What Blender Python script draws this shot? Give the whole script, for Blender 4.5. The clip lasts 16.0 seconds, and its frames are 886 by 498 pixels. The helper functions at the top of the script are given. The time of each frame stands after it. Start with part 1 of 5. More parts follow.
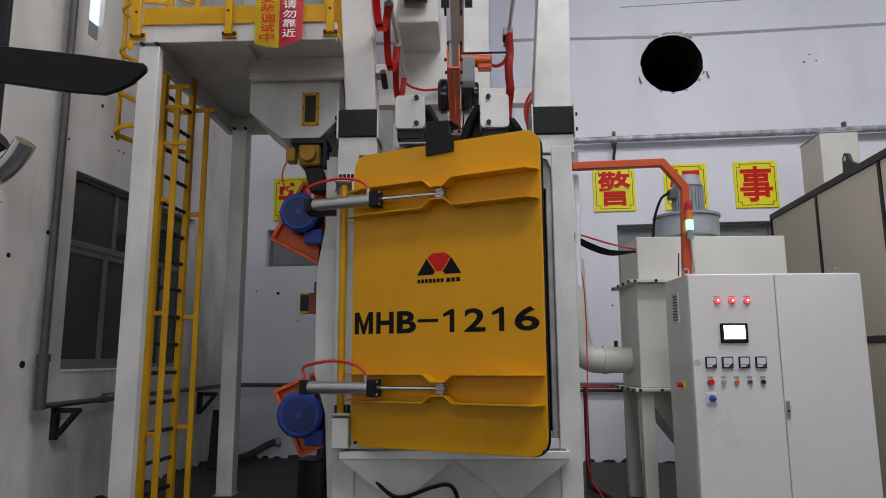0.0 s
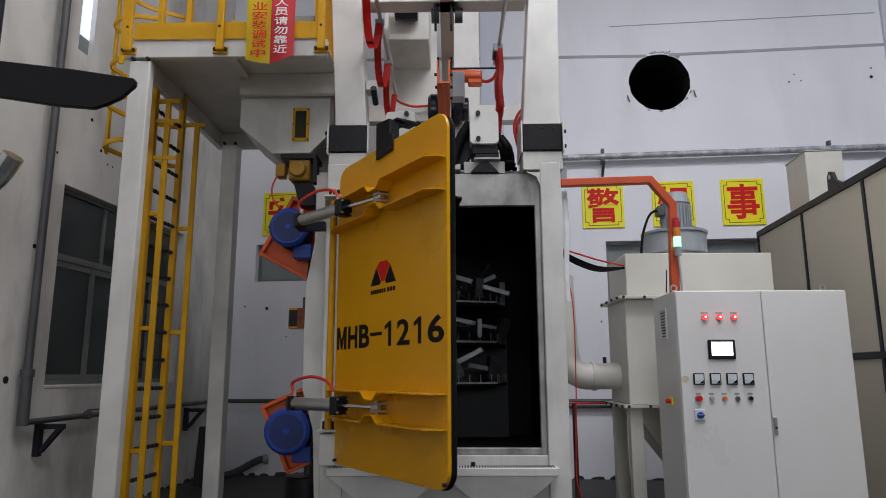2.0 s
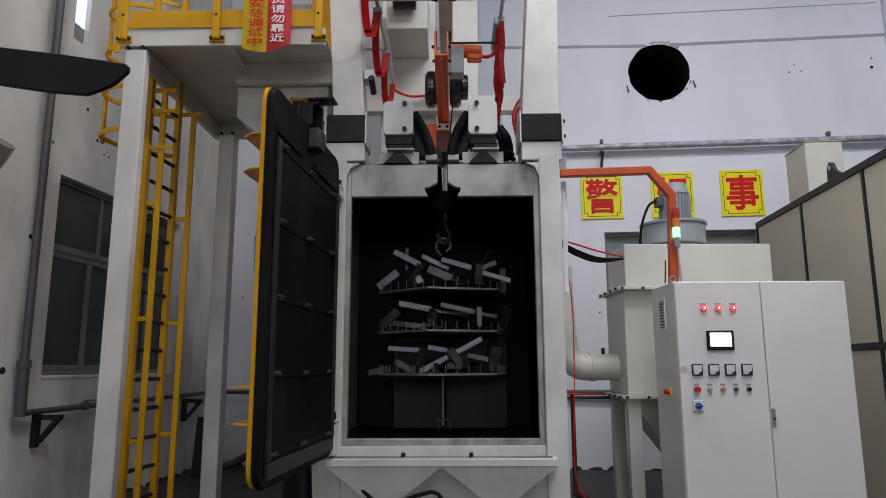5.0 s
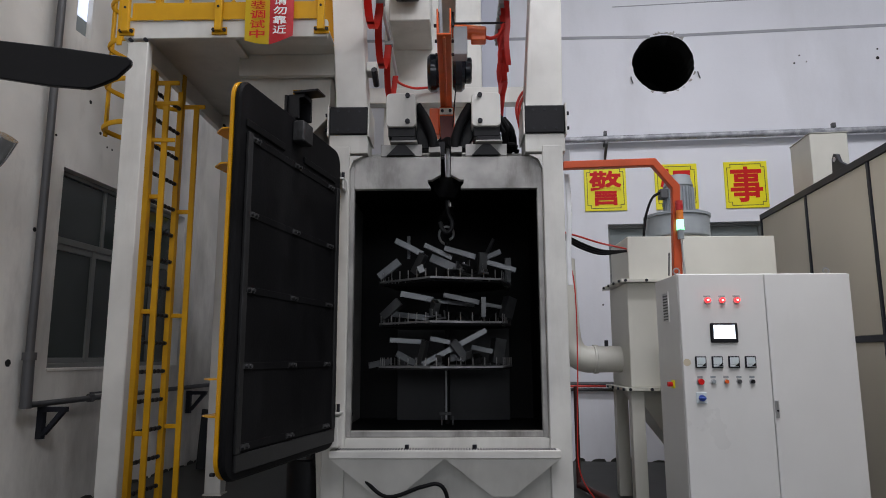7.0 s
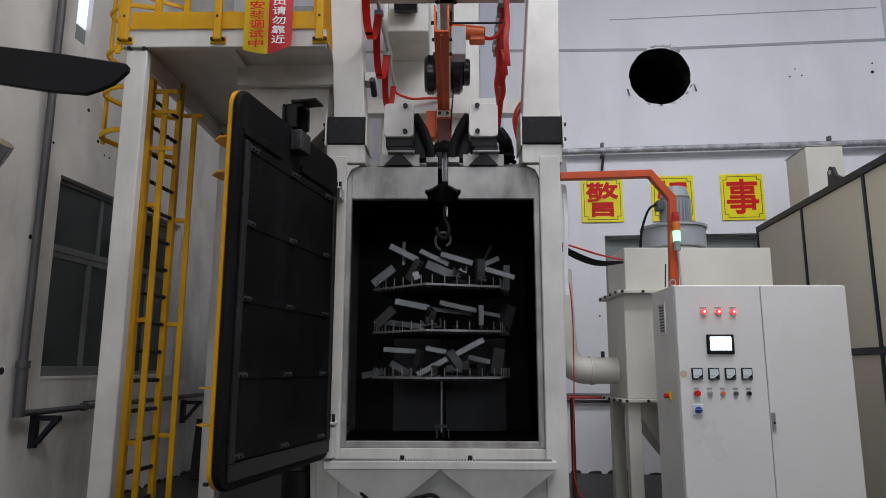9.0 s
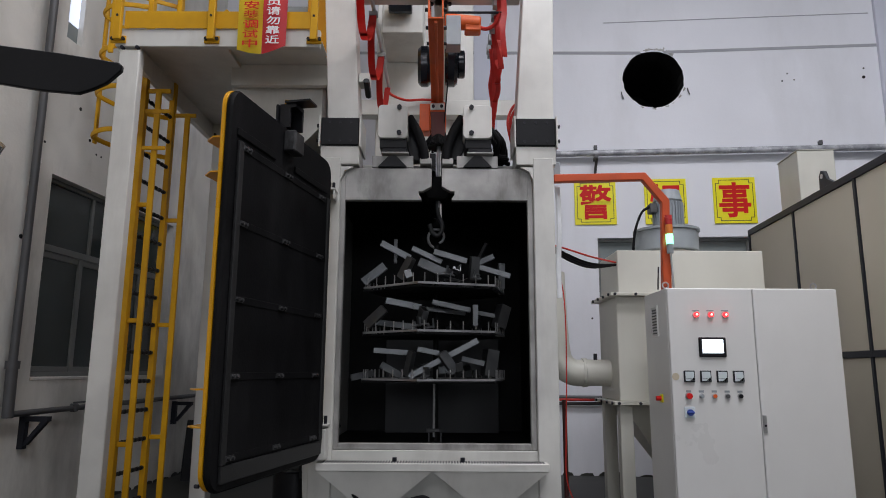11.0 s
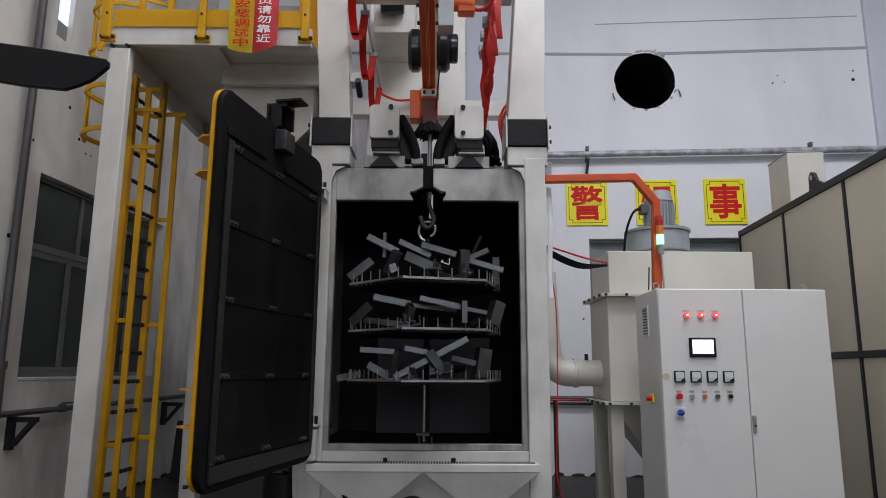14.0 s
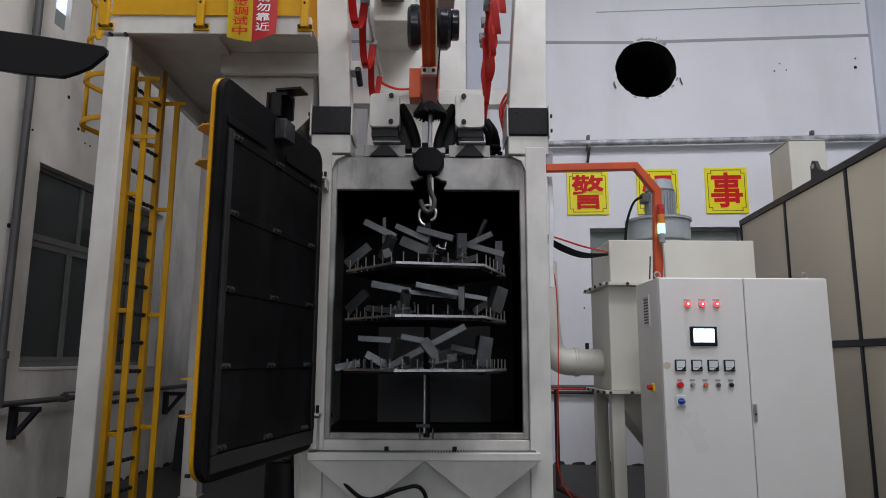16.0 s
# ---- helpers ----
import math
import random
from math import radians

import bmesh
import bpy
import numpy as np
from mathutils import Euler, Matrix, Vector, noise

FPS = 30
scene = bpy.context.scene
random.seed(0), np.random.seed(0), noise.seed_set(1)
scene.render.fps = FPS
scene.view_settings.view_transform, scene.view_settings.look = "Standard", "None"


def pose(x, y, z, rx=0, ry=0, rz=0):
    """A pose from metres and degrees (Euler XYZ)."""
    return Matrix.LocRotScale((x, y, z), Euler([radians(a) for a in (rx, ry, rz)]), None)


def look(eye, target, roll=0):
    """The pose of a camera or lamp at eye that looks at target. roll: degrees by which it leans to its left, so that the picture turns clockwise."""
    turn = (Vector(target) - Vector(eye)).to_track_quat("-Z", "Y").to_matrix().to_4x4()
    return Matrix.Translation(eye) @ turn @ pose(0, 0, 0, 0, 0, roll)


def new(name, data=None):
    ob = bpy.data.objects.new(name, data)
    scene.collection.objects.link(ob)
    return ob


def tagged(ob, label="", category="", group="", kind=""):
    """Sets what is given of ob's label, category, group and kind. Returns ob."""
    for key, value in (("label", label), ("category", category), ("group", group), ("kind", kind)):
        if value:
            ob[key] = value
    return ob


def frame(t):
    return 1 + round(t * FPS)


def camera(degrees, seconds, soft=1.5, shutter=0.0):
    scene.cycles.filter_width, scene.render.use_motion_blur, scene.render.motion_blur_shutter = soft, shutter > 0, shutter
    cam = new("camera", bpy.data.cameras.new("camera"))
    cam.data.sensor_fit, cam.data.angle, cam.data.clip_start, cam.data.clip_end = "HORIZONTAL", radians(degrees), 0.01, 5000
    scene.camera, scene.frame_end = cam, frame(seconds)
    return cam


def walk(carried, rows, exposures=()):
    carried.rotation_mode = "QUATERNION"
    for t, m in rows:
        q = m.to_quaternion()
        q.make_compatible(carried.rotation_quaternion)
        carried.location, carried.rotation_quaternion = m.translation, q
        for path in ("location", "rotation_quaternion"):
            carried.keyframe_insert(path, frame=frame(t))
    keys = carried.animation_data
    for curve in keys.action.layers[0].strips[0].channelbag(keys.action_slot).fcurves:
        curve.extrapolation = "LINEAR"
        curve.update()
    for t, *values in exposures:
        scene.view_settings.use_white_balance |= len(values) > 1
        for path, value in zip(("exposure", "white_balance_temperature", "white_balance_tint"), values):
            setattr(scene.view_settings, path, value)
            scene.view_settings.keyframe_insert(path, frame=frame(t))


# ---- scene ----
cam = camera(66.9, 16.0, soft=0.95)
PATH = [
    (0, (0.057, -4.983, 1.413), (-0.001, -3.01, 1.734), -0.3),
    (0.5, (0.053, -4.985, 1.41), (0.003, -3.013, 1.738), -0.3),
    (1, (0.058, -4.984, 1.416), (0.004, -3.014, 1.757), -0.3),
    (1.5, (0.061, -4.983, 1.421), (0.026, -3.016, 1.776), -0.2),
    (2, (0.063, -4.99, 1.411), (0.035, -3.025, 1.778), -0.2),
    (2.5, (0.058, -4.986, 1.416), (0.037, -3.017, 1.766), -0.1),
    (3, (0.058, -4.982, 1.411), (0.04, -3.012, 1.759), -0.1),
    (3.5, (0.064, -4.982, 1.414), (0.044, -3.012, 1.761), -0.3),
    (4, (0.063, -4.977, 1.41), (0.046, -3.007, 1.757), -0.2),
    (6.5, (0.065, -4.966, 1.409), (0.031, -2.992, 1.733), -0.2),
    (7, (0.063, -4.966, 1.414), (0.03, -2.992, 1.732), -0.2),
    (7.5, (0.062, -4.966, 1.411), (0.03, -2.991, 1.725), -0.2),
    (8, (0.065, -4.968, 1.409), (0.036, -2.994, 1.728), -0.1),
    (8.5, (0.067, -4.967, 1.41), (0.04, -2.997, 1.752), 0.0),
    (9, (0.065, -4.963, 1.407), (0.041, -2.994, 1.757), 0.1),
    (11.5, (0.061, -4.959, 1.41), (0.06, -2.991, 1.767), 0.3),
    (12, (0.064, -4.958, 1.41), (0.063, -2.991, 1.771), 0.3),
    (12.5, (0.063, -4.956, 1.41), (0.067, -2.989, 1.775), 0.2),
    (13, (0.066, -4.954, 1.408), (0.079, -2.989, 1.776), 0.4),
    (13.5, (0.061, -4.951, 1.41), (0.081, -2.984, 1.772), 0.4),
    (14, (0.069, -4.953, 1.405), (0.089, -2.985, 1.762), 0.3),
    (14.5, (0.065, -4.948, 1.412), (0.092, -2.978, 1.759), 0.3),
    (15, (0.062, -4.945, 1.408), (0.083, -2.975, 1.751), 0.2),
    (15.5, (0.061, -4.942, 1.408), (0.081, -2.97, 1.739), 0.3),
    (16, (0.066, -4.945, 1.403), (0.085, -2.972, 1.73), 0.2),
]
walk(cam, [(t, look(eye, target, roll)) for t, eye, target, roll in PATH])

# light: cool unseen lamps assumed under the roof, dim grey world beyond the walls
world = bpy.data.worlds.new("hall_world")
scene.world = world
world.use_nodes = True
world.node_tree.nodes["Background"].inputs[0].default_value = (0.62, 0.68, 0.78, 1)
world.node_tree.nodes["Background"].inputs[1].default_value = 0.25
scene.view_settings.exposure = 0.0


def unseen_lamp(x, y, z, sx, sy, watts, colour=(0.945, 0.94, 1.0)):
    data = bpy.data.lights.new("assumed_lamp", "AREA")
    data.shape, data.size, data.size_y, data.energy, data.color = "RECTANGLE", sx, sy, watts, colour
    ob = new("assumed_lamp", data)
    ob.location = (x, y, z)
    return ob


unseen_lamp(2.4, -1.6, 8.1, 3.0, 0.6, 215)
unseen_lamp(1.6, -4.4, 8.1, 3.0, 0.6, 215)
unseen_lamp(-0.6, -9.4, 8.1, 3.0, 0.6, 150)
# unseen fill from behind the camera, added to light the space under the platform
gable = unseen_lamp(1.3, -19.75, 3.8, 10.4, 2.9, 320, (0.93, 0.96, 1.0))
gable.matrix_basis = look((1.3, -19.75, 3.8), (1.215, -18.75, 3.8))
unseen_lamp(-1.8, -2.6, 8.1, 1.2, 0.6, 55)
unseen_lamp(6.5, -2.5, 8.1, 3.0, 0.6, 140)

# ------------------------------------------------------------------ materials


def mat(name, base, rough=0.5, metal=0.0, vary=0.12, scale=3.0, grain=60.0, bump=0.05, stain=None, stain_amount=0.35, coat=0.0, spec=0.5, streak=0.5):
    m = bpy.data.materials.new(name)
    m.use_nodes = True
    nt = m.node_tree
    b = nt.nodes["Principled BSDF"]
    b.inputs["Metallic"].default_value = metal
    b.inputs["Coat Weight"].default_value = coat
    b.inputs["Specular IOR Level"].default_value = spec
    tc = nt.nodes.new("ShaderNodeTexCoord")
    big = nt.nodes.new("ShaderNodeTexNoise")
    big.inputs["Scale"].default_value, big.inputs["Detail"].default_value = scale, 6
    fine = nt.nodes.new("ShaderNodeTexNoise")
    fine.inputs["Scale"].default_value, fine.inputs["Detail"].default_value = grain, 3
    for n in (big, fine):
        nt.links.new(tc.outputs["Object"], n.inputs["Vector"])
    ramp = nt.nodes.new("ShaderNodeValToRGB")
    lo, hi = [c * (1 - vary) for c in base], [min(1, c * (1 + vary * 0.6)) for c in base]
    ramp.color_ramp.elements[0].color, ramp.color_ramp.elements[0].position = (*lo, 1), 0.32
    ramp.color_ramp.elements[1].color, ramp.color_ramp.elements[1].position = (*hi, 1), 0.68
    nt.links.new(big.outputs["Fac"], ramp.inputs["Fac"])
    out = ramp.outputs["Color"]
    if stain:
        st = nt.nodes.new("ShaderNodeTexNoise")
        st.inputs["Scale"].default_value, st.inputs["Detail"].default_value, st.inputs["Roughness"].default_value = scale * 0.6, 8, 0.65
        mp = nt.nodes.new("ShaderNodeMapping")
        mp.inputs["Location"].default_value, mp.inputs["Scale"].default_value = (3.1, 7.7, 1.3), (1.6, 1.6, streak)
        nt.links.new(tc.outputs["Object"], mp.inputs["Vector"])
        nt.links.new(mp.outputs["Vector"], st.inputs["Vector"])
        sr = nt.nodes.new("ShaderNodeMapRange")
        sr.inputs["From Min"].default_value, sr.inputs["From Max"].default_value, sr.inputs["To Max"].default_value = 0.5, 0.72, stain_amount
        nt.links.new(st.outputs["Fac"], sr.inputs["Value"])
        mx = nt.nodes.new("ShaderNodeMix")
        mx.data_type = "RGBA"
        mx.inputs["B"].default_value = (*stain, 1)
        for socket in mx.inputs:
            if socket.identifier == "Factor_Float":
                nt.links.new(sr.outputs["Result"], socket)
            if socket.identifier == "A_Color":
                nt.links.new(out, socket)
            if socket.identifier == "B_Color":
                socket.default_value = (*stain, 1)
        out = [o for o in mx.outputs if o.identifier == "Result_Color"][0]
    nt.links.new(out, b.inputs["Base Color"])
    rr = nt.nodes.new("ShaderNodeMapRange")
    rr.inputs["To Min"].default_value, rr.inputs["To Max"].default_value = max(0.03, rough - 0.1), min(1, rough + 0.12)
    nt.links.new(big.outputs["Fac"], rr.inputs["Value"])
    nt.links.new(rr.outputs["Result"], b.inputs["Roughness"])
    bp = nt.nodes.new("ShaderNodeBump")
    bp.inputs["Strength"].default_value, bp.inputs["Distance"].default_value = bump, 0.01
    nt.links.new(fine.outputs["Fac"], bp.inputs["Height"])
    nt.links.new(bp.outputs["Normal"], b.inputs["Normal"])
    return m


def glow(name, colour, strength):
    m = bpy.data.materials.new(name)
    m.use_nodes = True
    b = m.node_tree.nodes["Principled BSDF"]
    b.inputs["Base Color"].default_value = (*colour, 1)
    b.inputs["Emission Color"].default_value, b.inputs["Emission Strength"].default_value = (*colour, 1), strength
    return m


WALL = mat("white_plaster", (0.78, 0.79, 0.84), 0.85, vary=0.05, scale=0.8, grain=35, bump=0.12, stain=(0.5, 0.5, 0.5), stain_amount=0.3)
WALL_L = mat("worn_plaster", (0.70, 0.685, 0.645), 0.88, vary=0.17, scale=1.1, grain=30, bump=0.15, stain=(0.30, 0.29, 0.275), stain_amount=0.75, streak=0.6)
GROOVE = mat("grey_joint", (0.36, 0.37, 0.40), 0.9)
FLOOR = mat("dark_concrete", (0.032, 0.033, 0.029), 0.55, vary=0.3, scale=1.5, grain=25, bump=0.1, stain=(0.018, 0.019, 0.016), stain_amount=0.6)
CEIL = mat("roof_sheet", (0.17, 0.18, 0.19), 0.6, vary=0.1)
# dark grey for out-of-view walls, kept low to cut bounced light
HALL = mat("unseen_wall_grey", (0.20, 0.205, 0.21), 0.8, vary=0.15, scale=0.7)
# blotches stand for dirt and for patchy reflections on the paint
WHITE = mat("white_machine_paint", (0.645, 0.635, 0.598), 0.36, vary=0.14, scale=2.6, grain=70, bump=0.04, stain=(0.36, 0.34, 0.31), stain_amount=0.42, streak=0.3)
CABW = mat("pale_cabinet_paint", (0.72, 0.715, 0.70), 0.30, vary=0.04, scale=1.4, grain=140, bump=0.03, stain=(0.58, 0.57, 0.54), stain_amount=0.3)
CREAM = mat("cream_machine_paint", (0.60, 0.588, 0.525), 0.38, vary=0.08, scale=1.6, grain=90, bump=0.03, stain=(0.45, 0.42, 0.34), stain_amount=0.2)
RECESS = mat("scuffed_steel", (0.40, 0.39, 0.375), 0.5, metal=0.25, vary=0.35, scale=3.5, grain=60, bump=0.05, stain=(0.10, 0.09, 0.08), stain_amount=0.8)
YELLOW = mat("yellow_door_paint", (0.70, 0.335, 0.003), 0.28, vary=0.07, scale=1.4, grain=50, bump=0.03, stain=(0.50, 0.25, 0.01), stain_amount=0.3, spec=0.35)
YRAIL = mat("yellow_rail_paint", (0.62, 0.325, 0.004), 0.45, vary=0.12, scale=5, stain=(0.42, 0.20, 0.01), spec=0.3)
RUBBER = mat("black_rubber", (0.0062, 0.0062, 0.007), 0.6, vary=0.4, scale=3, bump=0.10, stain=(0.02, 0.02, 0.021), stain_amount=0.5, spec=0.1)
# lighter rubber standing in for highlights along the lining's edges
EDGE_HIGHLIGHT = mat("highlit_rubber_edge", (0.015, 0.015, 0.016), 0.5, vary=0.4, scale=6, bump=0.1, stain=(0.008, 0.008, 0.008), stain_amount=0.7)
CLIPS = mat("dull_clip_steel", (0.06, 0.06, 0.062), 0.5, metal=0.4, vary=0.5, scale=14, stain=(0.01, 0.01, 0.01), stain_amount=0.8)
BLACK = mat("black_plate", (0.006, 0.006, 0.008), 0.38, vary=0.25, scale=4, spec=0.3)
# blasted steel kept near black so its colour carries the chamber's shade
LINER = mat("blasted_liner_shade_dark", (0.009, 0.009, 0.0095), 0.6, metal=0.2, spec=0.25, vary=0.3, scale=2.5, bump=0.08, stain=(0.015, 0.015, 0.015))
STEEL = mat("bare_steel", (0.50, 0.50, 0.51), 0.35, metal=0.85, vary=0.2, scale=6)
WORK = mat("blasted_steel_tube", (0.15, 0.155, 0.16), 0.36, metal=0.85, vary=0.22, scale=8, grain=120, bump=0.06)
CHROME = mat("polished_steel", (0.72, 0.72, 0.74), 0.18, metal=1.0, vary=0.08)
ALU = mat("brushed_aluminium", (0.55, 0.56, 0.57), 0.3, metal=0.9, vary=0.12)
ZINC = mat("galvanised_pipe", (0.36, 0.37, 0.40), 0.55, metal=0.25, vary=0.35, scale=9, bump=0.08, stain=(0.70, 0.70, 0.73), stain_amount=0.9, streak=1.6)
GPIPE = mat("grey_pipe", (0.09, 0.09, 0.094), 0.5, metal=0.3, vary=0.2)
# brighter than BOOMC: light on the hoist girder's underside is in the colour
ORANGE = mat("orange_machine_paint", (0.78, 0.125, 0.018), 0.36, vary=0.12, scale=5, stain=(0.34, 0.05, 0.02))
BOOMC = mat("dark_orange_paint", (0.54, 0.075, 0.016), 0.42, vary=0.14, scale=5, stain=(0.30, 0.05, 0.02))
BLUE = mat("blue_motor_paint", (0.015, 0.055, 0.33), 0.38, vary=0.15, scale=6, stain=(0.01, 0.02, 0.08))
NAVY = mat("dark_motor_cover", (0.012, 0.016, 0.024), 0.22, vary=0.2)
GREYM = mat("grey_motor_paint", (0.30, 0.33, 0.35), 0.42, vary=0.12, scale=6)
REDC = mat("red_cable", (0.62, 0.03, 0.02), 0.45, vary=0.12, scale=8)
BOOTH = mat("beige_booth_panel", (0.56, 0.515, 0.42), 0.55, vary=0.05, scale=1.2, bump=0.03)
DARKF = mat("dark_booth_frame", (0.013, 0.014, 0.020), 0.45, vary=0.2, spec=0.3)
SIGNY = mat("yellow_sign", (0.88, 0.78, 0.015), 0.3, vary=0.04)
SIGNR = mat("red_print", (0.62, 0.012, 0.012), 0.45, vary=0.05, spec=0.2)
SIGNK = mat("dark_line", (0.10, 0.11, 0.02), 0.4)
BANY = mat("yellow_banner_cloth", (0.85, 0.66, 0.02), 0.5, vary=0.05)
BANR = mat("red_banner_cloth", (0.70, 0.03, 0.04), 0.5, vary=0.06)
BANW = mat("white_print", (0.85, 0.85, 0.85), 0.5, vary=0.03)
INK = mat("black_print", (0.006, 0.006, 0.006), 0.5, vary=0.1, spec=0.15)
WALLB = mat("bluish_wall_tone", (0.62, 0.64, 0.73), 0.85, vary=0.06, scale=1.0, grain=35, bump=0.1)
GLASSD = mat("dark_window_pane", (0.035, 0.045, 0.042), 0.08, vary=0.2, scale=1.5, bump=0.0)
GLASSM = mat("frosted_window_pane", (0.22, 0.25, 0.25), 0.15, vary=0.15, scale=1.5, bump=0.0)
FRAMEW = mat("window_aluminium", (0.18, 0.185, 0.18), 0.4, metal=0.3, vary=0.12)
# near-black colour stands in for the shade inside holes and openings
OPENING_DARK = mat("opening_dark", (0.006, 0.006, 0.006), 0.95)
METER = mat("meter_face", (0.62, 0.68, 0.70), 0.3, vary=0.05)
SCREEN = glow("lit_screen", (0.80, 0.90, 1.0), 1.6)
LAMPR = glow("red_lamp", (1.0, 0.02, 0.024), 3.2)
LAMPC = glow("red_lamp_core", (1.0, 0.42, 0.36), 4.0)
LAMPG = glow("green_lamp", (0.25, 1.0, 0.45), 2.6)
LAMPO = mat("orange_lens", (0.75, 0.22, 0.04), 0.25)
LAMPX = mat("red_lens", (0.5, 0.03, 0.03), 0.25)
DULLR = mat("dull_red_pipe", (0.06, 0.014, 0.012), 0.55, vary=0.25, scale=6)
SKYP = glow("daylight_pane", (0.72, 0.80, 1.0), 0.9)

# ------------------------------------------------------------------ mesh helpers


def box(bm, x0, x1, y0, y1, z0, z1, m=None):
    r = bmesh.ops.create_cube(bm, size=1.0)["verts"]
    for v in r:
        v.co = Vector(((x0 + x1) / 2 + v.co.x * (x1 - x0), (y0 + y1) / 2 + v.co.y * (y1 - y0), (z0 + z1) / 2 + v.co.z * (z1 - z0)))
        if m is not None:
            v.co = m @ v.co
    return r


def rod(bm, a, b, r, seg=16, r2=None):
    a, b = Vector(a), Vector(b)
    d = b - a
    m = Matrix.Translation((a + b) / 2) @ d.to_track_quat("Z", "Y").to_matrix().to_4x4()
    bmesh.ops.create_cone(bm, cap_ends=True, segments=seg, radius1=r, radius2=r if r2 is None else r2, depth=d.length, matrix=m)


def sweep(bm, pts, r, seg=8, flat=1.0):
    pts = [Vector(p) for p in pts]
    rings, up = [], Vector((0, 0, 1))
    for i, p in enumerate(pts):
        d = (pts[min(i + 1, len(pts) - 1)] - pts[max(i - 1, 0)]).normalized()
        if i:
            side = (side - d * side.dot(d)).normalized()
        else:
            side = d.cross(up)
            side = Vector((1, 0, 0)) if side.length < 0.05 else side.normalized()
        nrm = side.cross(d).normalized()
        rings.append([bm.verts.new(p + side * (math.cos(2 * math.pi * k / seg) * r) + nrm * (math.sin(2 * math.pi * k / seg) * r * flat)) for k in range(seg)])
    for a, b in zip(rings, rings[1:]):
        for k in range(seg):
            bm.faces.new((a[k], a[(k + 1) % seg], b[(k + 1) % seg], b[k]))
    bm.faces.new(rings[0][::-1])
    bm.faces.new(rings[-1])


def curve_pts(ctrl, n=8):
    out = []
    c = [Vector(p) for p in ctrl]
    c = [c[0] * 2 - c[1], *c, c[-1] * 2 - c[-2]]
    for i in range(1, len(c) - 2):
        for k in range(n):
            t = k / n
            a, b, d, e = c[i - 1], c[i], c[i + 1], c[i + 2]
            out.append(0.5 * (2 * b + (d - a) * t + (2 * a - 5 * b + 4 * d - e) * t * t + (3 * b - a - 3 * d + e) * t ** 3))
    return out + [c[-2]]


def prism(bm, poly, y0, y1, axis="y", m=None):
    """A polygon of (a, b) pairs pushed from y0 to y1 along the axis; a, b are the other two axes in order."""
    def at(a, b, d):
        v = {"y": (a, d, b), "x": (d, a, b), "z": (a, b, d)}[axis]
        v = Vector(v)
        return m @ v if m is not None else v
    lo, hi = [bm.verts.new(at(a, b, y0)) for a, b in poly], [bm.verts.new(at(a, b, y1)) for a, b in poly]
    n = len(poly)
    fs = [bm.faces.new(lo), bm.faces.new(hi[::-1])] + [bm.faces.new((lo[i], hi[i], hi[(i + 1) % n], lo[(i + 1) % n])) for i in range(n)]
    bmesh.ops.recalc_face_normals(bm, faces=fs)


def rounded(x0, x1, z0, z1, r, n=6):
    out = []
    for cx, cz, s in ((x1 - r, z1 - r, 0), (x0 + r, z1 - r, 90), (x0 + r, z0 + r, 180), (x1 - r, z0 + r, 270)):
        for k in range(n + 1):
            a = radians(s + 90 * k / n)
            out.append((cx + r * math.cos(a), cz + r * math.sin(a)))
    return out


def part(name, bm, material, parent=None, label="", bevel=0.0, smooth=False, m=None):
    if bevel:
        es = [e for e in bm.edges if len(e.link_faces) == 2 and e.calc_face_angle(0) > 0.6]
        bmesh.ops.bevel(bm, geom=es, offset=bevel, segments=1, affect="EDGES", clamp_overlap=True)
    me = bpy.data.meshes.new(name)
    bm.to_mesh(me)
    bm.free()
    me.materials.append(material)
    if smooth:
        for p in me.polygons:
            p.use_smooth = True
        me.set_sharp_from_angle(angle=radians(40))
    ob = new(name, me)
    if parent:
        ob.parent = parent
    if m is not None:
        ob.matrix_basis = m
    if label:
        tagged(ob, label)
    return ob


def bx(name, material, parent, x0, x1, y0, y1, z0, z1, bevel=0.003, label="", m=None):
    bm = bmesh.new()
    box(bm, x0, x1, y0, y1, z0, z1, m)
    return part(name, bm, material, parent, label, bevel)


def rd(name, material, parent, a, b, r, seg=20, r2=None, label="", bevel=0.0):
    bm = bmesh.new()
    rod(bm, a, b, r, seg, r2)
    return part(name, bm, material, parent, label, bevel, True)


def sw(name, material, parent, pts, r, seg=8, flat=1.0, label=""):
    bm = bmesh.new()
    sweep(bm, pts, r, seg, flat)
    return part(name, bm, material, parent, label, 0, True)


def thing(name, label, category, group="", at=None, kind=""):
    ob = new(name)
    ob.empty_display_size = 0.1
    if at is not None:
        ob.matrix_basis = at
    return tagged(ob, label, category, group, kind)


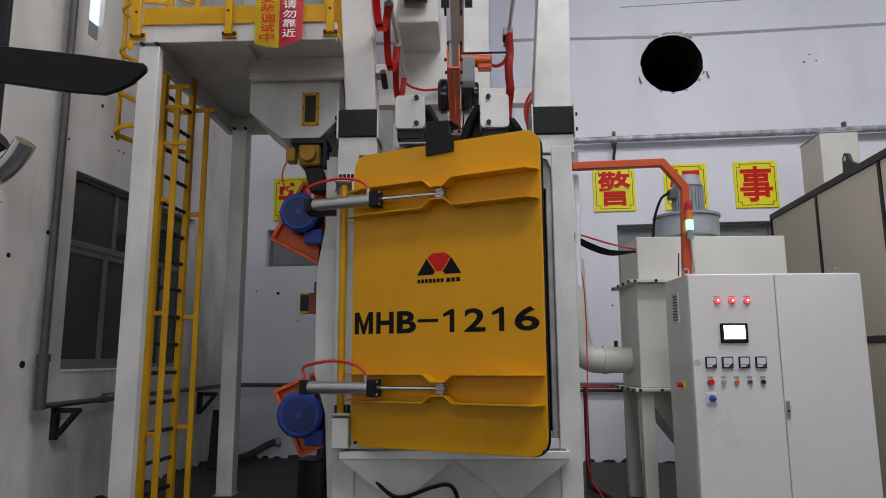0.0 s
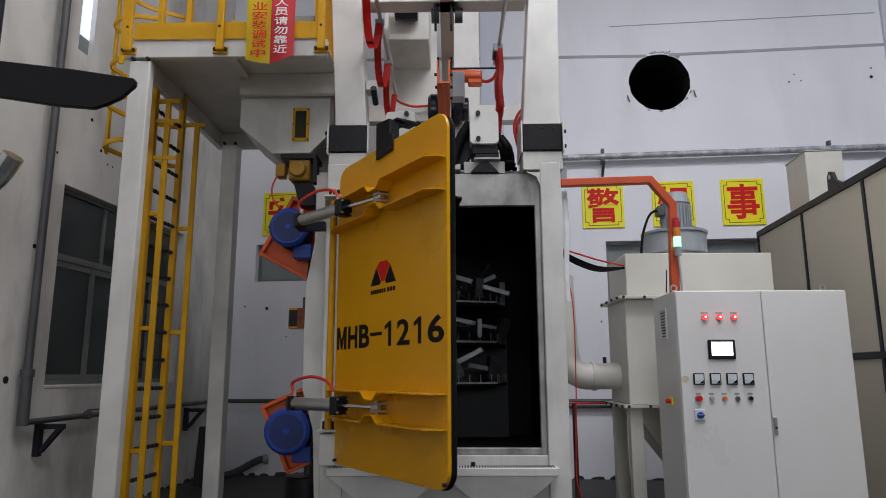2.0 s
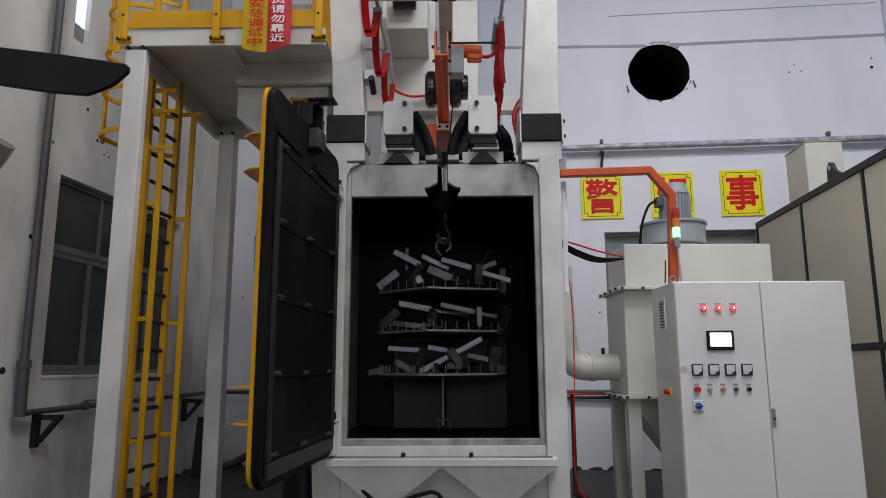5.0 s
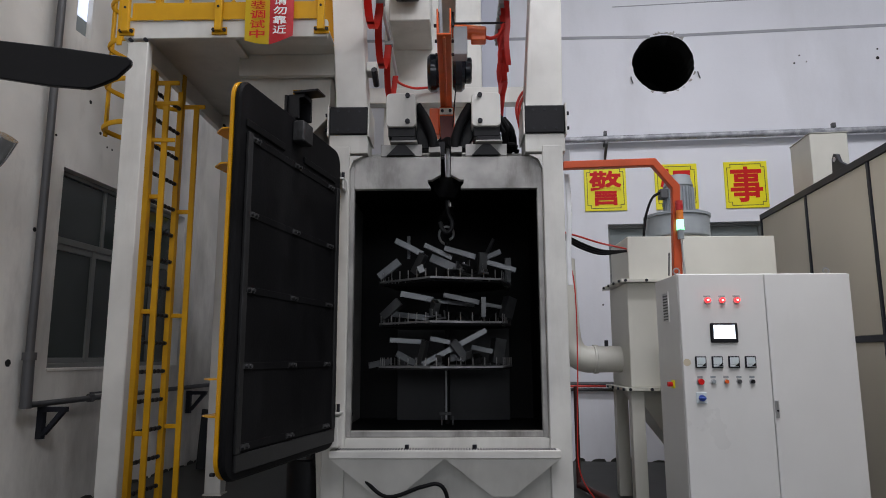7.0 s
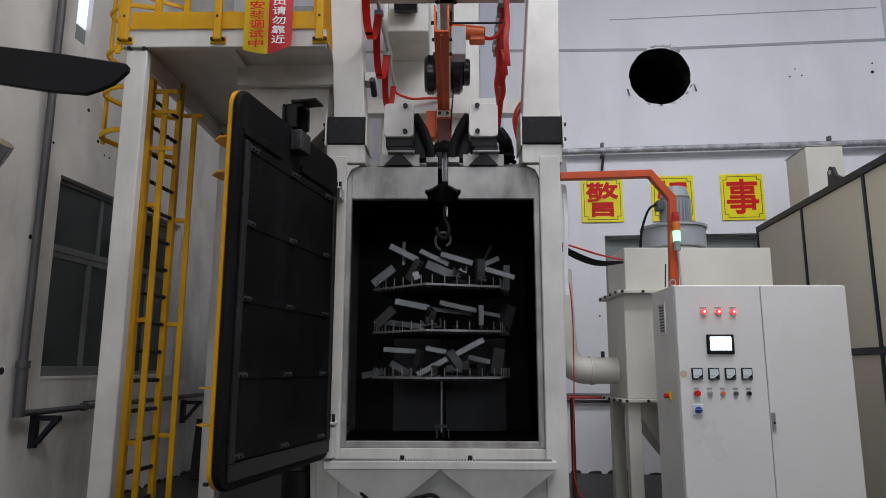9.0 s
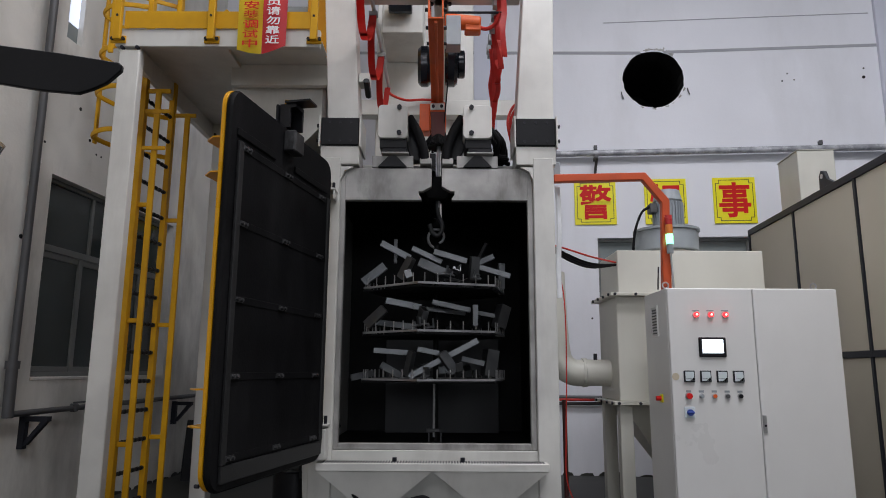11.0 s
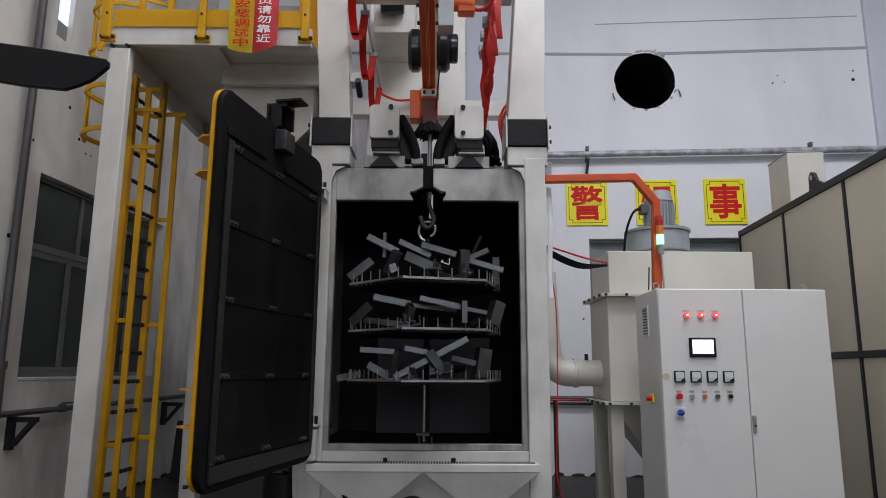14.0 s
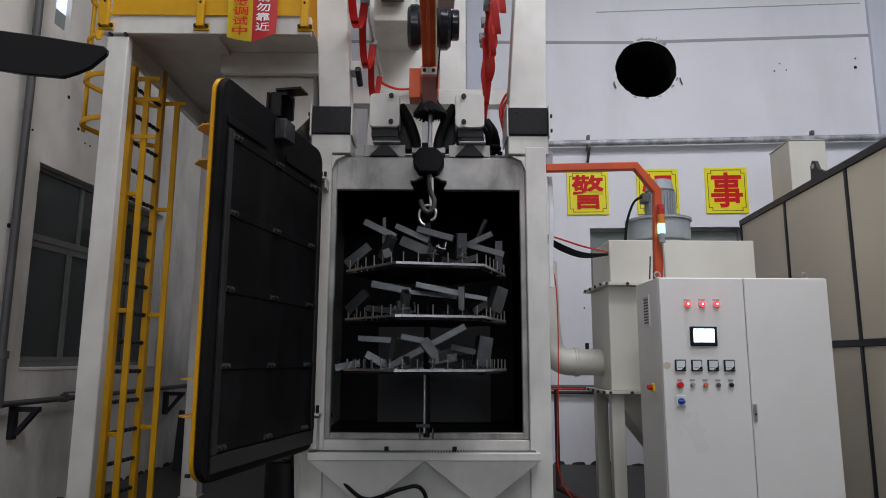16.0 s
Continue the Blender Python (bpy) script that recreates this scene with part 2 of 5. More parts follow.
def lettering(text, x0, x1, z0, z1, y, material, parent, name="lettering", depth=0.002, m=None, bold=0.0):
    """Words stretched into the box x0..x1, z0..z1 on a face that looks to -y."""
    cu = bpy.data.curves.new("words", "FONT")
    cu.body, cu.extrude, cu.offset = text, 0.01, bold
    tmp = new("words", cu)
    bpy.context.view_layer.update()
    me = bpy.data.meshes.new_from_object(tmp.evaluated_get(bpy.context.evaluated_depsgraph_get()))
    bpy.data.objects.remove(tmp)
    co = np.empty(len(me.vertices) * 3)
    me.vertices.foreach_get("co", co)
    co = co.reshape(-1, 3)
    lo, hi = co.min(0), co.max(0)
    px = x0 + (co[:, 0] - lo[0]) / max(hi[0] - lo[0], 1e-6) * (x1 - x0)
    pz = z0 + (co[:, 1] - lo[1]) / max(hi[1] - lo[1], 1e-6) * (z1 - z0)
    py = y - (co[:, 2] - lo[2]) / max(hi[2] - lo[2], 1e-6) * depth
    me.vertices.foreach_set("co", np.column_stack((px, py, pz)).ravel())
    me.materials.clear()
    me.materials.append(material)
    me.update()
    ob = new(name, me)
    ob.parent = parent
    if m is not None:
        ob.matrix_basis = m
    return ob

# ------------------------------------------------------------------ the hall (its walls stand 4.9 degrees off the machine)
ROOM = pose(0, 0, 0, 0, 0, -4.86)
FL = 0.165
UL, VB = -3.365, 3.587
UR, VF, TOP = 11.0, -20.0, 8.6


def pierced(name, material, axis, place, thick, a0, a1, z0, z1, openings, label):
    """A wall on room axis u (place is v) or v (place is u), with right-angled openings (a0, a1, z0, z1) through it."""
    bm = bmesh.new()
    aa = sorted({a0, a1, *[o[0] for o in openings], *[o[1] for o in openings]})
    zz = sorted({z0, z1, *[o[2] for o in openings], *[o[3] for o in openings]})
    for p, q in zip(aa, aa[1:]):
        for r, s in zip(zz, zz[1:]):
            if any(o[0] <= p and q <= o[1] and o[2] <= r and s <= o[3] for o in openings):
                continue
            if axis == "u":
                box(bm, p, q, place, place + thick, r, s)
            else:
                box(bm, place, place + thick, p, q, r, s)
    return tagged(part(name, bm, material, None, label, m=ROOM), kind="structure")


hole = (2.52, 5.20, 0.395)
back = pierced("wall_north", WALL, "u", VB, 0.3, UL - 0.3, UR, FL, TOP,
               [(1.72, 3.62, 2.25, 3.07), (-2.88, -1.75, 2.63, 3.13), (hole[0] - 0.5, hole[0] + 0.5, hole[1] - 0.5, hole[1] + 0.5)],
               "white plastered hall wall with a joint line and a round duct hole")
# the square round the duct hole is filled with a plate that has the ragged round opening in it
bm = bmesh.new()
ring, n = [], 48
rng = random.Random(4)
for k in range(n):
    a = 2 * math.pi * k / n
    rr = hole[2] * (1 + 0.018 * rng.uniform(-1, 1))
    c, s = math.cos(a), math.sin(a)
    q = 1 / max(abs(c), abs(s))
    ox, oz = 0.5 * c * q, 0.5 * s * q
    ring.append([bm.verts.new((hole[0] + x, y, hole[1] + z)) for x, y, z in ((ox, VB, oz), (rr * c, VB, rr * s), (rr * c, VB + 0.3, rr * s))])
for k in range(n):
    a, b = ring[k], ring[(k + 1) % n]
    bm.faces.new((a[0], b[0], b[1], a[1]))
    bm.faces.new((a[1], b[1], b[2], a[2]))
bmesh.ops.recalc_face_normals(bm, faces=bm.faces[:])
# inner faces coloured near black in place of the hole's shade
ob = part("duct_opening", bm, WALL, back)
ob.data.materials.append(OPENING_DARK)
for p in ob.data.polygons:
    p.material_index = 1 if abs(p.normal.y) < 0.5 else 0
bm = bmesh.new()
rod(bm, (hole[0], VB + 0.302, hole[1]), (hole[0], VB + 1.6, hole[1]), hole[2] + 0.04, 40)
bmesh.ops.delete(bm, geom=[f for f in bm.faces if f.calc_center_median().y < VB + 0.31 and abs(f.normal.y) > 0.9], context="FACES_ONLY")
part("duct_sleeve", bm, OPENING_DARK, back, "duct behind the hole, its shade painted near black")
bm = bmesh.new()
for k in range(26):
    a = radians(52 + 76 * k / 25 if k < 18 else rng.uniform(200, 340))
    r0, r1 = hole[2] * rng.uniform(1.02, 1.05), hole[2] * rng.uniform(1.07, 1.2 if k < 18 else 1.1)
    w = rng.uniform(0.03, 0.07)
    prism(bm, [(hole[0] + r * math.cos(a + q), hole[1] + r * math.sin(a + q)) for r, q in ((r0, -w), (r0, w), (r1, w * rng.uniform(0.1, 0.8)), (r1 * 0.98, -w * rng.uniform(0.2, 0.8)))], VB - 0.004 - 0.0002 * k, VB + 0.01)
part("plaster_break", bm, mat("broken_plaster", (0.40, 0.395, 0.38), 0.9, vary=0.4, scale=14, bump=0.3, stain=(0.25, 0.24, 0.22)), back, "crumbled plaster round the duct hole")
for dx, dz in ((-0.42, -0.22), (0.43, -0.19)):
    sw("anchor_hook", GPIPE, back, curve_pts([(hole[0] + dx, VB - 0.002, hole[1] + dz + 0.05), (hole[0] + dx, VB - 0.03, hole[1] + dz), (hole[0] + dx + 0.02, VB - 0.02, hole[1] + dz - 0.05)], 4), 0.008, 6)

left = pierced("wall_west", WALL_L, "v", UL - 0.3, 0.3, VF, VB, FL, TOP,
               [(0.34, 2.53, 1.335, 3.06), (0.33, 0.54, 4.33, 6.4)], "grey stained plaster hall wall with windows")
# east and south walls are unseen, assumed to enclose the hall
right = pierced("wall_east", HALL, "v", UR, 0.3, VF, VB, FL, TOP, [], "unseen plain grey hall wall")
front = pierced("wall_south", HALL, "u", VF - 0.3, 0.3, UL - 0.3, UR + 0.3, FL, TOP, [(-2.4, 8.4, 2.2, 5.4)], "unseen plain grey hall wall with an added band of windows")
bm = bmesh.new()
box(bm, UL - 0.3, UR + 0.3, VF - 0.3, VB + 0.3, FL - 0.2, FL)
floor = tagged(part("floor", bm, FLOOR, None, "dark stained concrete workshop floor", m=ROOM), kind="structure")
# assumed roof out of view, its dark grey holds down the bounce
bm = bmesh.new()
box(bm, UL - 0.3, UR + 0.3, VF - 0.3, VB + 0.3, TOP, TOP + 0.2)
tagged(part("ceiling", bm, CEIL, None, "unseen grey roof sheeting closing the hall", m=ROOM), kind="structure")

# wall details: joint line, shallow pillar strip, pale skirting band flaking at the floor
bm = bmesh.new()
prism(bm, [(UL, 5.77), (hole[0] - 0.15, 5.556), (hole[0] - 0.15, 5.594), (UL, 5.81)], VB - 0.006, VB + 0.01)
box(bm, hole[0] + 0.15, UR, VB - 0.006, VB + 0.01, 5.556, 5.594)
part("joint_line", bm, GROOVE, back)
bx("joint_line", GROOVE, back, 1.9, 5.3, VB - 0.004, VB + 0.01, 6.02, 6.032, 0)
bx("wall_pillar", WALLB, back, 5.36, 6.3, VB - 0.06, VB - 0.002, FL, TOP, 0.004, "grey wall pillar")
# strip's shaded look is put into its darker bluish colour
bx("pillar_strip", WALLB, back, 0.155, 0.46, VB - 0.03, VB + 0.01, 4.3, TOP, 0.002, "bluish shaded wall strip")
# near-black discs on the plaster stand in for shaded drill holes
bm = bmesh.new()
for u, z, r in ((4.15, 5.12, 0.012), (4.22, 5.22, 0.010), (4.30, 5.13, 0.010), (5.16, 5.14, 0.022), (5.17, 5.26, 0.012), (1.75, 3.55, 0.010), (1.62, 2.05, 0.012), (-2.70, 2.27, 0.022), (-2.42, 1.9, 0.010), (-3.0, 2.3, 0.012)):
    rod(bm, (u, VB - 0.004, z), (u, VB + 0.02, z), r, 7)
part("drill_hole", bm, OPENING_DARK, back)
bm = bmesh.new()
for v, z, r in ((0.62, 3.76, 0.018), (0.80, 3.52, 0.016), (0.92, 3.42, 0.010), (1.0, 3.42, 0.010), (0.2, 3.3, 0.012), (0.05, 2.45, 0.02), (-0.35, 2.2, 0.02), (-0.1, 1.38, 0.03), (0.45, 4.05, 0.012), (1.25, 3.8, 0.012)):
    rod(bm, (UL - 0.02, v, z), (UL + 0.004, v, z), r, 7)
part("drill_hole", bm, OPENING_DARK, left)
rng = random.Random(9)
bm = bmesh.new()
u = UL + 0.1
while u < 3.5:
    w = rng.uniform(0.08, 0.3)
    h = rng.uniform(0.02, 0.055)
    prism(bm, [(u, FL), (u + w, FL), (u + w * 0.9, FL + h * rng.uniform(.5, 1)), (u + w * 0.5, FL + h), (u + w * 0.1, FL + h * rng.uniform(.4, 1))], VB - 0.006, VB + 0.004)
    u += w + rng.uniform(0.0, 0.08)
part("flaked_skirting", bm, FLOOR, back, "ragged dark paint edge along the floor")
bm = bmesh.new()
v = -1.0
while v < VB:
    w = rng.uniform(0.1, 0.3)
    h = rng.uniform(0.02, 0.05)
    prism(bm, [(v, FL), (v + w, FL), (v + w * 0.9, FL + h * 0.6), (v + w * 0.5, FL + h), (v + w * 0.1, FL + h * 0.7)], UL - 0.004, UL + 0.006, "x")
    v += w + rng.uniform(0, 0.08)
part("flaked_skirting", bm, FLOOR, left, "ragged dark paint edge along the floor")


def window_u(name, a0, a1, z0, z1, bars, pane, label):
    """A window in the back wall: frame, mullions and panes."""
    w = tagged(new(name), label, kind="structure")
    w.matrix_basis = ROOM
    bm = bmesh.new()
    for p in ((a0, a1, z0, z0 + 0.04), (a0, a1, z1 - 0.04, z1), (a0, a0 + 0.04, z0 + 0.04, z1 - 0.04), (a1 - 0.04, a1, z0 + 0.04, z1 - 0.04)):
        box(bm, p[0], p[1], VB + 0.10, VB + 0.15, p[2], p[3])
    for b in bars:
        box(bm, b - 0.025, b + 0.025, VB + 0.105, VB + 0.145, z0 + 0.04, z1 - 0.04)
    part("window_frame", bm, FRAMEW, w, bevel=0.003)
    xs = [a0 + 0.04, *bars, a1 - 0.04]
    for p, q in zip(xs, xs[1:]):
        bx("pane", pane, w, p, q, VB + 0.12, VB + 0.13, z0 + 0.04, z1 - 0.04, 0)
    # near-black sheet closes the opening behind the panes
    bx("backing", OPENING_DARK, w, a0, a1, VB + 0.25, VB + 0.29, z0, z1, 0)
    return w


window_u("window_1", 1.72, 3.62, 2.25, 3.07, [2.35, 2.98], GLASSM, "wide aluminium wall window with dusty grey panes")
window_u("window_2", -2.88, -1.75, 2.63, 3.13, [-2.3], GLASSM, "low aluminium wall window with dusty grey panes")
win = tagged(new("window_3"), "tall aluminium side window with dark panes", kind="structure")
win.matrix_basis = ROOM
bm = bmesh.new()
V0, V1, Z0, Z1, ZM = 0.34, 2.53, 1.335, 3.06, 2.44
for p in ((V0, V1, Z0, Z0 + 0.04), (V0, V1, Z1 - 0.04, Z1), (V0, V0 + 0.04, Z0 + 0.04, Z1 - 0.04), (V1 - 0.04, V1, Z0 + 0.04, Z1 - 0.04), (V0 + 0.04, V1 - 0.04, ZM - 0.03, ZM + 0.03)):
    box(bm, UL - 0.14, UL - 0.08, *p)
for v in (0.99, 1.53, 2.04):
    box(bm, UL - 0.135, UL - 0.085, v - 0.03, v + 0.03, Z0 + 0.04, ZM - 0.03)
for v in (1.10, 1.80):
    box(bm, UL - 0.135, UL - 0.085, v - 0.02, v + 0.02, ZM + 0.03, Z1 - 0.04)
for a, b in ((V0 + 0.04, 0.96), (1.02, 1.50)):
    box(bm, UL - 0.128, UL - 0.092, a, b, Z0 + 0.04, Z0 + 0.085)
    box(bm, UL - 0.128, UL - 0.092, a, b, ZM - 0.085, ZM - 0.03)
part("window_frame", bm, FRAMEW, win, bevel=0.003)
vs = [V0 + 0.04, 0.99, 1.53, 2.04, V1 - 0.04]
for p, q in zip(vs, vs[1:]):
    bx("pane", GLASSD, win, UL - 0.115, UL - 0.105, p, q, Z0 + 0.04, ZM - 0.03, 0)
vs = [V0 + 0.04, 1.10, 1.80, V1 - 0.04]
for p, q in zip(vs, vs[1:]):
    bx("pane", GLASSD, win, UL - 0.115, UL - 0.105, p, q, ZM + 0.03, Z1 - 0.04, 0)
bx("window_sill", WALL_L, win, UL - 0.10, UL + 0.006, V0, V1, Z0 - 0.03, Z0 - 0.002, 0.004)
# near-black sheet behind the side window's panes
bx("backing", OPENING_DARK, win, UL - 0.29, UL - 0.25, V0, V1, Z0, Z1, 0)
# window band out of view, added as a housing for the rear fill lamp
gw5 = tagged(new("added_window_band"), "long band of glowing panes added out of view", kind="structure")
gw5.matrix_basis = ROOM
bm = bmesh.new()
for k in range(9):
    u = -2.4 + 10.8 * k / 8
    box(bm, max(u - 0.04, -2.399), min(u + 0.04, 8.399), VF - 0.16, VF - 0.08, 2.201, 5.399)
for z in (2.201, 3.76, 5.32):
    box(bm, -2.399, 8.399, VF - 0.155, VF - 0.085, z, z + 0.079)
part("window_frame", bm, FRAMEW, gw5)
for k in range(8):
    u = -2.4 + 10.8 * k / 8
    bx("pane", SKYP, gw5, u, u + 1.35, VF - 0.21, VF - 0.20, 2.2, 5.4, 0)
slit = tagged(new("window_4"), "narrow bright slit window high in the wall", kind="structure")
slit.matrix_basis = ROOM
bx("pane", SKYP, slit, UL - 0.06, UL - 0.05, 0.33, 0.54, 4.52, 6.4, 0)
bx("lower_pane", GLASSM, slit, UL - 0.06, UL - 0.05, 0.33, 0.54, 4.33, 4.515, 0)

# pipes on the walls
pipe = thing("wall_pipe", "long galvanised pipe on wall brackets", "pipe", at=ROOM)
rd("tube", ZINC, pipe, (0.9, VB - 0.10, 4.165), (UR - 0.1, VB - 0.10, 4.165), 0.041, 16)
for u in (1.72, 4.5, 7.3):
    bm = bmesh.new()
    box(bm, u - 0.02, u + 0.02, VB - 0.18, VB, 4.085, 4.12)
    prism(bm, [(VB - 0.17, 4.085), (VB, 3.97), (VB, 3.92), (VB - 0.2, 4.065)], u - 0.015, u + 0.015, "x")
    part("bracket", bm, GPIPE, pipe)
    bx("clip", GPIPE, pipe, u - 0.02, u + 0.02, VB - 0.13, VB - 0.07, 4.207, 4.265)
lp = thing("air_pipe", "dark steel air pipe running low along the walls", "pipe", at=ROOM)
rd("tube", GPIPE, lp, (UL + 0.09, 0.03, 1.055), (UL + 0.09, VB - 0.10, 1.085), 0.024, 14)
rd("tube", GPIPE, lp, (UL + 0.09, VB - 0.10, 1.085), (1.8, VB - 0.10, 1.085), 0.026, 14)
rd("drop_pipe", GPIPE, lp, (UL + 0.09, 0.02, 1.03), (UL + 0.09, 0.01, 1.42), 0.042, 14)
rd("drop_pipe", GPIPE, lp, (UL + 0.09, 0.01, 1.40), (UL + 0.09, 0.0, 8.5), 0.032, 14)
rd("coupling", GPIPE, lp, (UL + 0.09, 0.01, 1.40), (UL + 0.09, 0.01, 1.46), 0.052, 14)
bx("valve", GPIPE, lp, UL + 0.06, UL + 0.12, 0.80, 0.86, 1.03, 1.10, 0.01)
bx("valve_lever", GPIPE, lp, UL + 0.08, UL + 0.10, 0.82, 0.98, 1.10, 1.115, 0.004)
for v in (0.30, 2.83):
    bm = bmesh.new()
    box(bm, UL, UL + 0.05, v - 0.025, v + 0.025, 0.77, 1.03)
    box(bm, UL, UL + 0.24, v - 0.025, v + 0.025, 0.985, 1.025)
    prism(bm, [(UL + 0.03, 0.80), (UL + 0.07, 0.80), (UL + 0.23, 0.985), (UL + 0.18, 0.985)], v - 0.02, v + 0.02, "y")
    part("bracket", bm, DARKF, lp)
dp = thing("drain_pipe", "grey pipe stub bent out of the wall foot", "pipe", at=ROOM)
sw("tube", GPIPE, dp, curve_pts([(-2.62, VB + 0.02, 0.36), (-2.72, VB - 0.04, 0.35), (-2.9, VB - 0.3, 0.24), (-3.05, VB - 0.5, FL + 0.04)], 6), 0.045, 12)
rd("collar", ZINC, dp, (-2.60, VB + 0.01, 0.36), (-2.66, VB - 0.015, 0.36), 0.06, 14)
cb = thing("wall_wire", "thin white wire hanging down the wall", "cable", at=ROOM)
sw("wire", BANW, cb, curve_pts([(UL + 0.01, 0.06, 3.95), (UL + 0.012, 0.12, 3.6), (UL + 0.012, 0.10, 3.35), (UL + 0.012, 0.17, 3.1)], 6), 0.006, 6)


# warning signs on the back wall
def wall_sign(char, u0, u1, z0, z1, label):
    s = thing("warning_sign", label, "sign", "warning signs on the wall", ROOM)
    bx("plate", SIGNY, s, u0, u1, VB - 0.02, VB - 0.004, z0, z1, 0.003)
    bm = bmesh.new()
    e, c, w = 0.03, 0.05, 0.008
    y0, y1 = VB - 0.0225, VB - 0.0202
    for p in ((u0 + e + c, u1 - e - c, z0 + e, z0 + e + w), (u0 + e + c, u1 - e - c, z1 - e - w, z1 - e), (u0 + e, u0 + e + w, z0 + e + c, z1 - e - c), (u1 - e - w, u1 - e, z0 + e + c, z1 - e - c)):
        box(bm, p[0], p[1], y0, y1, p[2], p[3])
    for sx in (0, 1):
        for sz in (0, 1):
            cx, cz = (u1 - e, u0 + e)[sx == 0], (z1 - e, z0 + e)[sz == 0]
            dx, dz = (-1 if sx else 1), (-1 if sz else 1)
            box(bm, min(cx + dx * c, cx + dx * (c - w)), max(cx + dx * c, cx + dx * (c - w)), y0, y1, min(cz, cz + dz * c), max(cz, cz + dz * c))
            box(bm, min(cx, cx + dx * c), max(cx, cx + dx * c), y0, y1, min(cz + dz * c, cz + dz * (c - w)), max(cz + dz * c, cz + dz * (c - w)))
    part("border_line", bm, SIGNK, s)
    e = 0.006 if char == "警" else 0.0
    for k, (dx, dz) in enumerate(((-e, -e), (e, -e), (-e, e), (e, e)) if e else ((0, 0),)):
        lettering(char, u0 + 0.065 + dx, u1 - 0.065 + dx, z0 + 0.075 + dz, z1 - 0.065 + dz, VB - 0.0203, SIGNR, s, "character", 0.003 + 0.0004 * k, bold=0.006 if e else 0.024)


wall_sign("警", 1.444, 1.968, 3.242, 3.825, "yellow warning sign with one large red character")
wall_sign("惕", 2.327, 2.85, 3.240, 3.828, "yellow warning sign half hidden by the blower motor")
wall_sign("事", 3.18, 3.70, 3.237, 3.832, "yellow warning sign with one large red character")
wall_sign("安", -2.80, -2.27, 3.247, 3.838, "yellow warning sign half hidden by the blasting machine")

# ------------------------------------------------------------------ the blasting machine's cabinet
mach = thing("blasting_machine", "white hook-type shot blasting machine with dark open chamber", "machine")
bm = bmesh.new()
box(bm, -0.90, -0.735, 0.0, 0.30, FL, 3.02)
part("front_column", bm, WHITE, mach, bevel=0.006)
bm = bmesh.new()
box(bm, 0.742, 0.90, 0.0, 0.30, FL, 3.02)
part("front_column", bm, WHITE, mach, bevel=0.006)
# recessed face round the opening, with the hook slot at its top
bm = bmesh.new()
YR = 0.045
for p in ((-0.735, -0.70, 0.84, 2.96), (0.70, 0.742, 0.84, 2.96)):
    box(bm, p[0], p[1], YR, YR + 0.06, p[2], p[3])
box(bm, -0.70, 0.70, YR, YR + 0.06, 0.84, 0.885)
part("recess_frame", bm, RECESS, mach, bevel=0.004)
SLOTL = [(-0.70, 2.69), (-0.115, 2.69), (-0.115, 2.705), (-0.135, 2.735), (-0.135, 2.76), (-0.105, 2.76), (-0.037, 2.80), (-0.037, 2.945), (-0.70, 2.945)]
SLOTR = [(0.004 - x, z) for x, z in SLOTL]
for poly, sgn in ((SLOTL, 1), (SLOTR, -1)):
    bm = bmesh.new()
    prism(bm, poly if sgn == 1 else poly[::-1], YR, YR + 0.06)
    part("lintel_plate", bm, RECESS, mach, "scuffed grey lintel plate beside the hook slot", 0.004)
for sx in (-1, 1):
    bm = bmesh.new()
    x = -0.735 if sx < 0 else 0.742
    prism(bm, [(x, 2.945), (x, 2.84), (x - sx * 0.03, 2.91), (x - sx * 0.10, 2.945)][::sx], 0.004, YR - 0.002)
    part("corner_fillet", bm, WHITE, mach)
# chamber: liners all round with shade in their near-black colour, lighter rear plate
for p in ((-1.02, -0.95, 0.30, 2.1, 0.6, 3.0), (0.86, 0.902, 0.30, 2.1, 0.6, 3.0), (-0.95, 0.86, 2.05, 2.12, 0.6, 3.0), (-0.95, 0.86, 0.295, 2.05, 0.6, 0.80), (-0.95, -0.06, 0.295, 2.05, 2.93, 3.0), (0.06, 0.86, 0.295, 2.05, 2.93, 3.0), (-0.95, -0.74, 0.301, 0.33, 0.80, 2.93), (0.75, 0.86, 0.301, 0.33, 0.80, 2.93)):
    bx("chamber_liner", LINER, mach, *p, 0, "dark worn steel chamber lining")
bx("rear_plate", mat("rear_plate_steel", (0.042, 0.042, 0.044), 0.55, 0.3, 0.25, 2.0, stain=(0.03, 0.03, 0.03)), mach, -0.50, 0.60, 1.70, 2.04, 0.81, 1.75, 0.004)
bm = bmesh.new()
prism(bm, [(-1.09, 1.30), (-1.09, 2.10), (-1.03, 2.45), (-1.03, 3.0), (-0.91, 3.0), (-0.91, FL), (-0.96, FL), (-1.0, 1.0)], 0.22, 2.2)
part("side_casing", bm, WHITE, mach, bevel=0.004)
bm = bmesh.new()
prism(bm, [(0.904, FL), (0.904, 3.0), (0.925, 3.0), (0.925, FL)], 0.22, 2.2)
part("side_casing", bm, WHITE, mach, bevel=0.004)
bx("rear_casing", WHITE, mach, -1.03, 0.93, 2.201, 2.26, FL, 3.02)
for p in ((-1.03, -0.07), (0.07, 0.93)):
    bx("roof_plate", WHITE, mach, p[0], p[1], 0.31, 2.12, 3.003, 3.05)
bx("apron", WHITE, mach, -0.735, 0.742, 0.02, 0.08, FL, 0.838)
# sill with its grating, and the two hopper chutes under it
bx("sill", WHITE, mach, -0.825, 0.80, -0.125, -0.002, 0.714, 0.768, 0.004)
bm = bmesh.new()
